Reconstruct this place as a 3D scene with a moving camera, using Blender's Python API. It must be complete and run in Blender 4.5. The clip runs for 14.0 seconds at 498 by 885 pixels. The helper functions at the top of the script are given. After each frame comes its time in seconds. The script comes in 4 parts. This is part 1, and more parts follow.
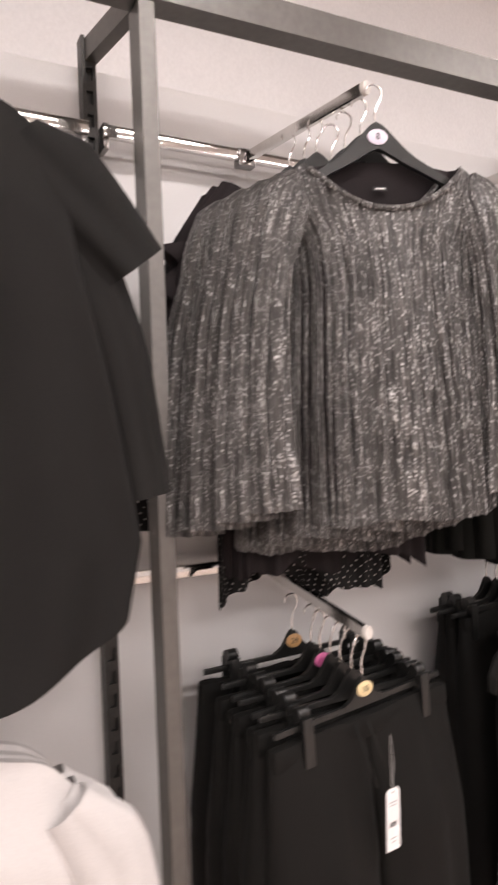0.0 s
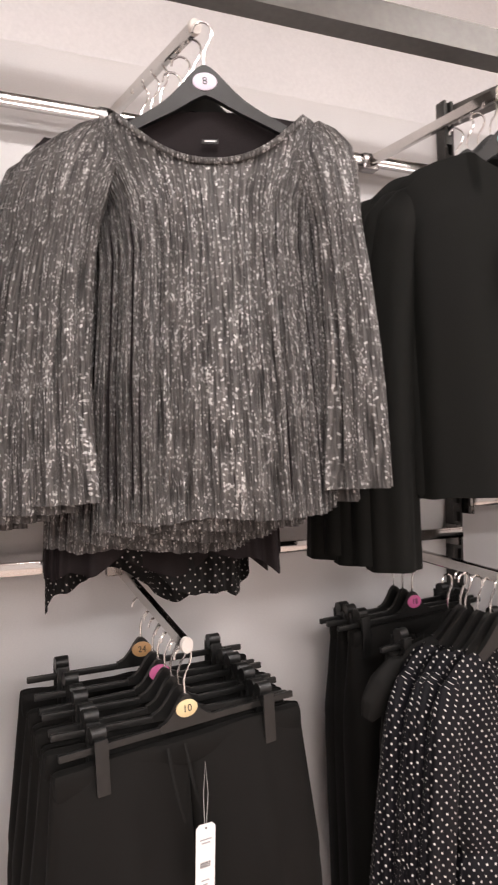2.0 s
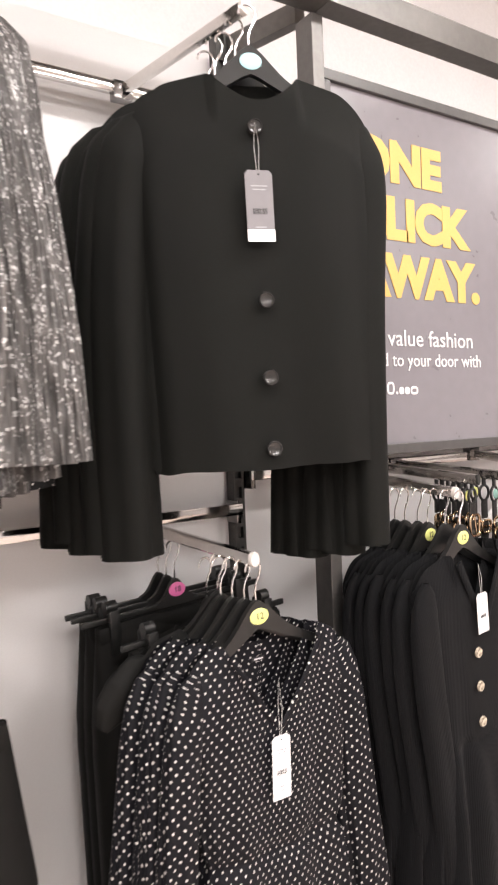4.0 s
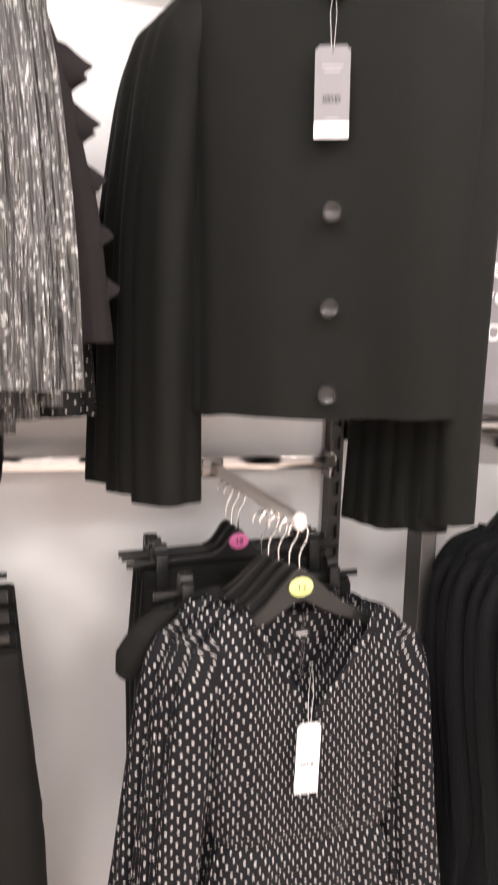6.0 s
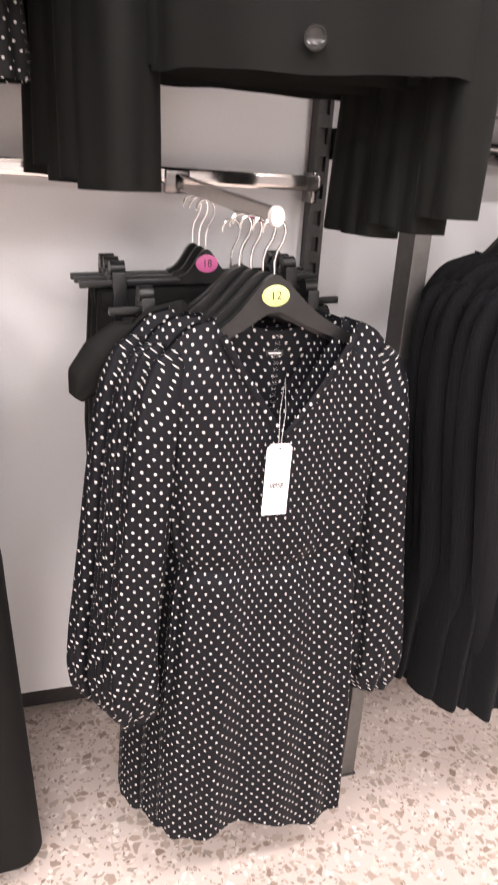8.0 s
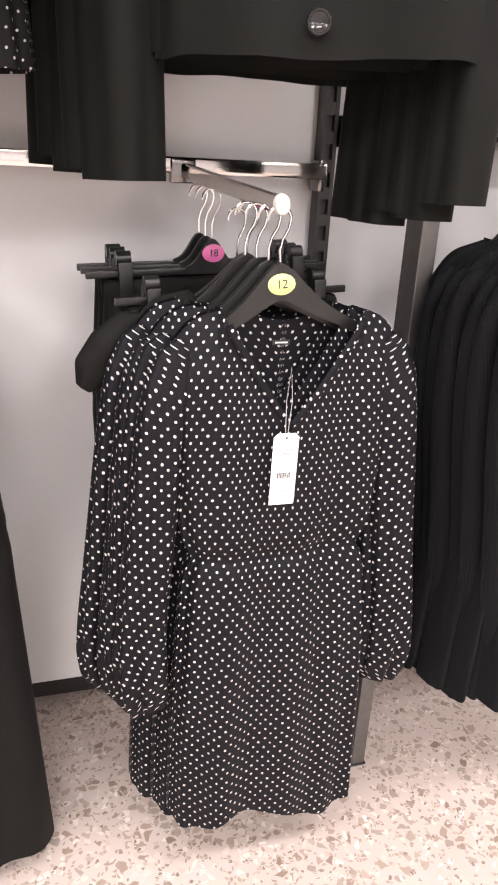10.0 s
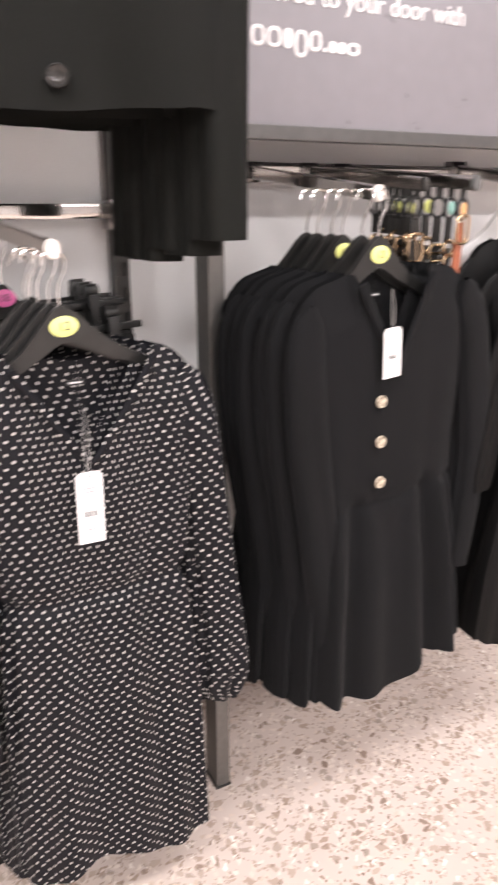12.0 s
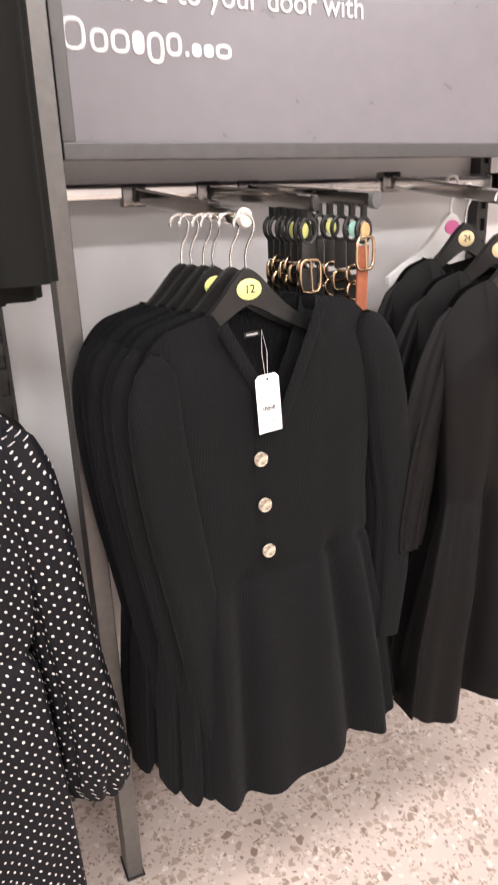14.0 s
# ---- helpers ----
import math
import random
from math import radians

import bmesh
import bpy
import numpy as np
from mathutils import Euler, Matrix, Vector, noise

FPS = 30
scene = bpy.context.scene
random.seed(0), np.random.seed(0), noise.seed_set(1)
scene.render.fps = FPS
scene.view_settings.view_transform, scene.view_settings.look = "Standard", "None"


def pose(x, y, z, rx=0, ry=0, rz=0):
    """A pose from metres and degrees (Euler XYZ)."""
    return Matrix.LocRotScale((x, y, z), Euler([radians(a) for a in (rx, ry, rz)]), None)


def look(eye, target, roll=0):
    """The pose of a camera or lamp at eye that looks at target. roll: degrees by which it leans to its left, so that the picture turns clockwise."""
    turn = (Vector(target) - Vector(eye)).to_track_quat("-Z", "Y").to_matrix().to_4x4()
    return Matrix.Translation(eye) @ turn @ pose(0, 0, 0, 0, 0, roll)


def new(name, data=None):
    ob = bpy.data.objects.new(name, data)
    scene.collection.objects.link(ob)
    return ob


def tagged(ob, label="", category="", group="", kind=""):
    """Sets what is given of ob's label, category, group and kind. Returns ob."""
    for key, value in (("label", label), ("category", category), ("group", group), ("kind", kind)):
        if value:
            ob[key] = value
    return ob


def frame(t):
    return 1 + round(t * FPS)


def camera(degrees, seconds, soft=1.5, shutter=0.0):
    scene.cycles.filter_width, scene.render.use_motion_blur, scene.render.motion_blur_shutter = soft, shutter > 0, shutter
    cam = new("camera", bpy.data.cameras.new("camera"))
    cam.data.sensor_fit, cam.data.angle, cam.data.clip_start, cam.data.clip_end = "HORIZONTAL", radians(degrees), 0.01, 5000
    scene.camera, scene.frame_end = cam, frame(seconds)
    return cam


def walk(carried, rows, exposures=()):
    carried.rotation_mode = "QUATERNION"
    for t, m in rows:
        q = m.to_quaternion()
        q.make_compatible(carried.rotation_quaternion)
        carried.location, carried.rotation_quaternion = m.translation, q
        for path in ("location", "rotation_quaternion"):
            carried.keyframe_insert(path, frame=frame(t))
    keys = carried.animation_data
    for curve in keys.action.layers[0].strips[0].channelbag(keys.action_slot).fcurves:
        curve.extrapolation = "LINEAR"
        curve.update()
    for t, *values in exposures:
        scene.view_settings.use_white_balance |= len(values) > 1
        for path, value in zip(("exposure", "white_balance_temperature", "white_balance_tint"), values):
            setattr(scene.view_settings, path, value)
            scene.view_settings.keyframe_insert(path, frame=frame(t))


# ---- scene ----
cam = camera(39.5, 14.0, soft=2.0, shutter=0.6)
PATH = [
    (0, (0.5279, 0.5576, 1.5391), (1.5147, 2.4338, 1.5529), -2.3),
    (0.5, (0.7568, 0.5077, 1.5338), (1.6091, 2.4475, 1.6059), 0.2),
    (1, (0.884, 0.5279, 1.52), (1.6462, 2.5048, 1.5624), -0.0),
    (1.5, (0.954, 0.5215, 1.5116), (1.7554, 2.4836, 1.5518), -0.1),
    (2, (0.9826, 0.512, 1.5063), (1.8158, 2.4613, 1.5211), -1.2),
    (2.1, (0.9794, 0.5067, 1.5052), (1.8476, 2.4401, 1.5243), -1.0),
    (2.5, (1.0102, 0.4993, 1.4861), (1.926, 2.4115, 1.4384), -0.6),
    (3, (1.0483, 0.5046, 1.4713), (2.0691, 2.3596, 1.3727), -2.1),
    (3.5, (1.1512, 0.5173, 1.4745), (2.3076, 2.2917, 1.3695), -2.2),
    (3.7, (1.2243, 0.5321, 1.4776), (2.3988, 2.296, 1.4087), -2.4),
    (5.8, (1.6631, 0.6106, 1.502), (2.2101, 2.6521, 1.3388), 1.4),
    (6, (1.6568, 0.601, 1.4766), (2.2027, 2.6352, 1.2349), 1.8),
    (6.5, (1.6557, 0.6106, 1.396), (2.2069, 2.6203, 1.007), 2.2),
    (7, (1.6706, 0.6296, 1.3398), (2.2006, 2.6065, 0.7886), 2.5),
    (7.5, (1.6812, 0.6636, 1.3017), (2.2642, 2.5864, 0.6254), 4.1),
    (8, (1.696, 0.6837, 1.2794), (2.3034, 2.5663, 0.5162), 3.5),
    (8.2, (1.6971, 0.6848, 1.2699), (2.3076, 2.5567, 0.4844), 3.4),
    (10.3, (1.7077, 0.6816, 1.2784), (2.2695, 2.5673, 0.4908), 2.6),
    (10.5, (1.714, 0.6826, 1.2815), (2.2726, 2.5652, 0.4834), 2.5),
    (11, (1.7151, 0.6784, 1.2815), (2.2896, 2.5578, 0.4865), 2.4),
    (11.5, (1.7352, 0.6678, 1.289), (2.402, 2.5292, 0.5226), 1.7),
    (11.6, (1.749, 0.6636, 1.2879), (2.474, 2.5058, 0.5311), 1.4),
    (12, (1.8062, 0.6233, 1.2974), (2.7242, 2.3967, 0.5872), 0.1),
    (12.5, (1.8751, 0.6233, 1.3112), (2.9224, 2.3256, 0.6042), -0.6),
    (12.8, (1.9515, 0.6551, 1.3271), (2.9447, 2.3956, 0.6381), -0.1),
    (13, (1.9896, 0.6773, 1.3186), (2.9945, 2.4157, 0.6392), 0.4),
    (13.5, (2.0871, 0.7028, 1.308), (3.0083, 2.4613, 0.566), -1.2),
    (14, (2.1444, 0.6699, 1.3186), (2.95, 2.5069, 0.6328), -2.1),
]
EXPOSURES = [(0, -0.40, 6650, 15), (2, -0.33, 6600, 14), (3.5, 0.08, 6500, 11), (6, 0.42, 6500, 11), (7, 0.58, 6450, 12), (8, 0.49, 6350, 13), (11, 0.4, 6350, 13), (14, 0.28, 6400, 11)]
walk(cam, [(t, look(eye, target, roll)) for t, eye, target, roll in PATH], exposures=EXPOSURES)

# ---- light ----
world = bpy.data.worlds.new("shop_world")
scene.world = world
world.use_nodes = True
world.node_tree.nodes["Background"].inputs["Color"].default_value = (0.9, 0.93, 1.0, 1)
world.node_tree.nodes["Background"].inputs["Strength"].default_value = 0.05
LAMP_WATTS = {0.55: 31, -1.7: 60, -4.2: 60}
CEILING_Z = 3.1


# ---- small helpers ----
def part(name, me, material, parent, label=""):
    ob = new(name, me)
    if material is not None and not me.materials:
        me.materials.append(material)
    if parent is not None:
        ob.parent = parent
    if label:
        ob["label"] = label
    return ob


def thing(name, m, label, category, group=""):
    ob = new(name)
    ob.empty_display_size = 0.05
    ob.matrix_world = m
    return tagged(ob, label, category, group)


class Shape:
    """Collects vertices, faces and texture coordinates of one mesh."""

    def __init__(self):
        self.v, self.f, self.uv = [], [], []

    def add(self, verts, faces, uvs=None):
        base = len(self.v)
        self.v += [tuple(p) for p in verts]
        self.uv += [tuple(p) for p in uvs] if uvs is not None else [(p[0], p[2]) for p in verts]
        self.f += [tuple(base + i for i in face) for face in faces]
        return self

    def grid(self, pts, uvs=None, closed=False, cap=False):
        rows, cols = len(pts), len(pts[0])
        flat = [p for row in pts for p in row]
        faces = []
        last = cols if closed else cols - 1
        for r in range(rows - 1):
            for c in range(last):
                d = (c + 1) % cols
                faces.append((r * cols + c, r * cols + d, (r + 1) * cols + d, (r + 1) * cols + c))
        if cap:
            faces.append(tuple(range(cols)))
            faces.append(tuple((rows - 1) * cols + i for i in reversed(range(cols))))
        return self.add(flat, faces, [p for row in uvs for p in row] if uvs is not None else None)

    def box(self, lo, hi, bevel=0.0):
        bm = bmesh.new()
        bmesh.ops.create_cube(bm, size=1)
        mid = [(a + b) / 2 for a, b in zip(lo, hi)]
        for v in bm.verts:
            v.co = Vector([m + c * (b - a) for m, c, a, b in zip(mid, v.co, lo, hi)])
        if bevel:
            bmesh.ops.bevel(bm, geom=bm.edges[:], offset=bevel, segments=2, profile=0.6, affect="EDGES")
        bm.verts.index_update()
        self.add([v.co[:] for v in bm.verts], [[v.index for v in f.verts] for f in bm.faces])
        bm.free()
        return self

    def tube(self, path, radius, n=10, closed=False, flat=1.0):
        """A round bar along a path; radius may be a number or a list."""
        path = [Vector(p) for p in path]
        rings = []
        side = None
        for i, p in enumerate(path):
            a = path[i - 1] if (i or closed) else p
            b = path[(i + 1) % len(path)] if (i + 1 < len(path) or closed) else p
            t = (b - a).normalized()
            if side is None:
                ref = Vector((0, 1, 0)) if abs(t.y) < 0.9 else Vector((0, 0, 1))
                side = t.cross(ref).normalized()
            side = (side - t * side.dot(t)).normalized()
            up = t.cross(side)
            r = radius[i] if isinstance(radius, (list, tuple)) else radius
            rings.append([p + side * (r * math.cos(2 * math.pi * k / n)) + up * (r * flat * math.sin(2 * math.pi * k / n)) for k in range(n)])
        if closed:
            rings.append(rings[0])
        return self.grid(rings, closed=True, cap=not closed)

    def disc(self, centre, rx, rz, depth, n=28):
        """A flat disc that faces -y, with a rounded rim."""
        x, y, z = centre
        rings = []
        for k, dy in ((0.0, -depth / 2), (0.93, -depth / 2), (1.0, -depth * 0.3), (1.0, depth / 2), (0.0, depth / 2)):
            rings.append([(x + rx * k * math.cos(2 * math.pi * i / n), y + dy, z + rz * k * math.sin(2 * math.pi * i / n)) for i in range(n)])
        return self.grid(rings, closed=True)

    def slab(self, outline, y0, y1):
        """An outline in x and z, extruded from y0 to y1."""
        n = len(outline)
        v = [(x, y0, z) for x, z in outline] + [(x, y1, z) for x, z in outline]
        f = [tuple(range(n)), tuple(reversed(range(n, 2 * n)))]
        f += [(i, i + n, (i + 1) % n + n, (i + 1) % n) for i in range(n)]
        return self.add(v, f)

    def mesh(self, name, material=None, smooth=True, angle=50):
        me = bpy.data.meshes.new(name)
        me.from_pydata(self.v, [], self.f)
        layer = me.uv_layers.new(name="UVMap")
        idx = np.empty(len(me.loops), dtype=np.int32)
        me.loops.foreach_get("vertex_index", idx)
        layer.data.foreach_set("uv", np.array(self.uv, dtype=np.float32)[idx].ravel())
        bm = bmesh.new()
        bm.from_mesh(me)
        bmesh.ops.recalc_face_normals(bm, faces=bm.faces[:])
        for e in bm.edges:
            e.smooth = len(e.link_faces) != 2 or e.calc_face_angle(0) < radians(angle)
        bm.to_mesh(me)
        bm.free()
        if smooth:
            me.polygons.foreach_set("use_smooth", [True] * len(me.polygons))
        if material is not None:
            me.materials.append(material)
        return me


def text_mesh(words, size, depth=0.0006, align="CENTER", shear=0.0, bold=0.0):
    """Raised lettering in the built-in font, standing upright and facing -y."""
    cu = bpy.data.curves.new("lettering", "FONT")
    cu.body, cu.size, cu.extrude, cu.align_x, cu.align_y, cu.offset = words, size, depth, align, "CENTER", bold
    cu.resolution_u = 3
    ob = new("lettering", cu)
    me = bpy.data.meshes.new_from_object(ob.evaluated_get(bpy.context.evaluated_depsgraph_get()))
    bpy.data.objects.remove(ob)
    me.transform(pose(0, 0, 0, 90, 0, 0))
    me.name = "lettering"
    me.materials.clear()
    return me


# ---- materials ----
def material(name, colour, rough=0.6, metal=0.0, grain=0.0, grain_size=200.0, patch=0.0, patch_size=3.0, bump=0.0, bump_size=400.0, sheen=0.0, spec=0.5, coords="Object"):
    """A surface with fine grain, larger patches and fine relief."""
    m = bpy.data.materials.new(name)
    m.use_nodes = True
    nt = m.node_tree
    n, l = nt.nodes, nt.links
    bsdf = n["Principled BSDF"]
    bsdf.inputs["Roughness"].default_value = rough
    bsdf.inputs["Metallic"].default_value = metal
    bsdf.inputs["Specular IOR Level"].default_value = spec
    if sheen:
        bsdf.inputs["Sheen Weight"].default_value = sheen
        bsdf.inputs["Sheen Roughness"].default_value = 0.4
    tc = n.new("ShaderNodeTexCoord")
    base = n.new("ShaderNodeRGB")
    base.outputs[0].default_value = (*colour, 1)
    out = base.outputs[0]
    for amount, size, detail in ((grain, grain_size, 3), (patch, patch_size, 4)):
        if amount:
            tex = n.new("ShaderNodeTexNoise")
            tex.inputs["Scale"].default_value = size
            tex.inputs["Detail"].default_value = detail
            l.new(tc.outputs[coords], tex.inputs["Vector"])
            rng = n.new("ShaderNodeMapRange")
            rng.inputs["From Min"].default_value, rng.inputs["From Max"].default_value = 0.3, 0.7
            rng.inputs["To Min"].default_value, rng.inputs["To Max"].default_value = 1 - amount, 1 + amount
            l.new(tex.outputs["Fac"], rng.inputs["Value"])
            mul = n.new("ShaderNodeVectorMath")
            mul.operation = "SCALE"
            l.new(out, mul.inputs[0])
            l.new(rng.outputs[0], mul.inputs["Scale"])
            out = mul.outputs[0]
            r2 = n.new("ShaderNodeMapRange")
            r2.inputs["To Min"].default_value, r2.inputs["To Max"].default_value = max(0.02, rough - amount * 0.5), min(1, rough + amount * 0.5)
            l.new(tex.outputs["Fac"], r2.inputs["Value"])
            l.new(r2.outputs[0], bsdf.inputs["Roughness"])
    l.new(out, bsdf.inputs["Base Color"])
    if bump:
        tex = n.new("ShaderNodeTexNoise")
        tex.inputs["Scale"].default_value = bump_size
        tex.inputs["Detail"].default_value = 3
        l.new(tc.outputs[coords], tex.inputs["Vector"])
        b = n.new("ShaderNodeBump")
        b.inputs["Strength"].default_value = bump
        b.inputs["Distance"].default_value = 0.002
        l.new(tex.outputs["Fac"], b.inputs["Height"])
        l.new(b.outputs[0], bsdf.inputs["Normal"])
    return m


def uv_scaled(nt, sx, sy, turn=0.0):
    tc = nt.nodes.new("ShaderNodeTexCoord")
    mp = nt.nodes.new("ShaderNodeMapping")
    mp.vector_type = "POINT"
    mp.inputs["Scale"].default_value = (sx, sy, 1)
    mp.inputs["Rotation"].default_value = (0, 0, radians(turn))
    nt.links.new(tc.outputs["UV"], mp.inputs["Vector"])
    return mp.outputs[0]


def dotted_cloth(name, ground, spot, pitch, size, rough=0.6):
    """Cloth printed with a regular grid of small round spots, set diagonally."""
    m = material(name, ground, rough, grain=0.25, grain_size=900, bump=0.15, bump_size=1500, spec=0.18)
    nt = m.node_tree
    n, l = nt.nodes, nt.links
    vec = uv_scaled(nt, 1 / pitch, 1 / pitch, 45)
    warp = n.new("ShaderNodeTexNoise")
    warp.inputs["Scale"].default_value = 0.35
    l.new(vec, warp.inputs["Vector"])
    sub = n.new("ShaderNodeVectorMath")
    sub.operation = "MULTIPLY_ADD"
    sub.inputs[1].default_value = (0.5, 0.5, 0)
    l.new(warp.outputs["Color"], sub.inputs[0])
    l.new(vec, sub.inputs[2])
    vor = n.new("ShaderNodeTexVoronoi")
    vor.voronoi_dimensions = "2D"
    vor.inputs["Scale"].default_value = 1
    vor.inputs["Randomness"].default_value = 0.12
    l.new(sub.outputs[0], vor.inputs["Vector"])
    edge = n.new("ShaderNodeMapRange")
    r = size / pitch / 2
    edge.inputs["From Min"].default_value, edge.inputs["From Max"].default_value = r * 1.08, r * 0.92
    l.new(vor.outputs["Distance"], edge.inputs["Value"])
    mix = n.new("ShaderNodeMix")
    mix.data_type = "RGBA"
    bsdf = n["Principled BSDF"]
    old = bsdf.inputs["Base Color"].links[0].from_socket
    l.new(edge.outputs[0], mix.inputs["Factor"])
    l.new(old, mix.inputs["A"])
    mix.inputs["B"].default_value = (*spot, 1)
    l.new(mix.outputs["Result"], bsdf.inputs["Base Color"])
    return m


def sequin_cloth(name):
    """Crinkled grey cloth with upright pleats shaded in its colour and many tiny silver foil flecks."""
    m = bpy.data.materials.new(name)
    m.use_nodes = True
    nt = m.node_tree
    n, l = nt.nodes, nt.links
    bsdf = n["Principled BSDF"]

    def noise(sx, sy, detail, lo, hi):
        tex = n.new("ShaderNodeTexNoise")
        tex.inputs["Scale"].default_value = 1
        tex.inputs["Detail"].default_value = detail
        l.new(uv_scaled(nt, sx, sy), tex.inputs["Vector"])
        rng = n.new("ShaderNodeMapRange")
        rng.inputs["From Min"].default_value, rng.inputs["From Max"].default_value = 0.3, 0.7
        rng.inputs["To Min"].default_value, rng.inputs["To Max"].default_value = lo, hi
        l.new(tex.outputs["Fac"], rng.inputs["Value"])
        return rng.outputs[0]

    def calc(op, a, b):
        x = n.new("ShaderNodeMath")
        x.operation = op
        for i, v in enumerate((a, b)):
            if isinstance(v, (int, float)):
                x.inputs[i].default_value = v
            else:
                l.new(v, x.inputs[i])
        return x.outputs[0]

    # shading of pleats and folds put into the colour: hollows darker, ridges lighter
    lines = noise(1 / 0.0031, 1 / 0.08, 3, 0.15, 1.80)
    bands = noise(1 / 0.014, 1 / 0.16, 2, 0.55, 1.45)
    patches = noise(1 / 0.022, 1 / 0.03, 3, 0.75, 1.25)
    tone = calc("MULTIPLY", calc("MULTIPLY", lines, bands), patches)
    vor = n.new("ShaderNodeTexVoronoi")
    vor.voronoi_dimensions = "2D"
    vor.inputs["Scale"].default_value = 1
    l.new(uv_scaled(nt, 1 / 0.0017, 1 / 0.0040), vor.inputs["Vector"])
    sep = n.new("ShaderNodeSeparateColor")
    l.new(vor.outputs["Color"], sep.inputs[0])
    pick = n.new("ShaderNodeMapRange")
    pick.inputs["From Min"].default_value, pick.inputs["From Max"].default_value = 0.76, 0.96
    l.new(calc("MULTIPLY", sep.outputs[0], calc("ADD", calc("MULTIPLY", tone, 0.24), 0.70)), pick.inputs["Value"])
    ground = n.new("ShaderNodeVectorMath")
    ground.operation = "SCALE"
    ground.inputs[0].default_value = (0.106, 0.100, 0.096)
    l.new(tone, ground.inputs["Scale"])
    mix = n.new("ShaderNodeMix")
    mix.data_type = "RGBA"
    l.new(pick.outputs[0], mix.inputs["Factor"])
    l.new(ground.outputs[0], mix.inputs["A"])
    mix.inputs["B"].default_value = (0.80, 0.79, 0.78, 1)
    l.new(mix.outputs["Result"], bsdf.inputs["Base Color"])
    l.new(calc("MULTIPLY", pick.outputs[0], 0.55), bsdf.inputs["Metallic"])
    bsdf.inputs["Roughness"].default_value = 0.36
    b = n.new("ShaderNodeBump")
    b.inputs["Strength"].default_value = 0.8
    b.inputs["Distance"].default_value = 0.004
    l.new(calc("ADD", calc("MULTIPLY", tone, 1.3), sep.outputs[1]), b.inputs["Height"])
    l.new(b.outputs[0], bsdf.inputs["Normal"])
    return m


def ribbed_cloth(name, colour, pitch=0.005, rough=0.8):
    """Knitted cloth with fine upright ribs."""
    m = material(name, colour, rough, grain=0.25, grain_size=700, patch=0.12, patch_size=6, sheen=0.02, spec=0.18)
    nt = m.node_tree
    n, l = nt.nodes, nt.links
    w = n.new("ShaderNodeTexWave")
    w.bands_direction = "X"
    w.inputs["Scale"].default_value = 1
    w.inputs["Distortion"].default_value = 0.4
    l.new(uv_scaled(nt, 0.314 / pitch, 4), w.inputs["Vector"])
    b = n.new("ShaderNodeBump")
    b.inputs["Strength"].default_value = 0.5
    b.inputs["Distance"].default_value = 0.0012
    l.new(w.outputs["Fac"], b.inputs["Height"])
    l.new(b.outputs[0], n["Principled BSDF"].inputs["Normal"])
    return m


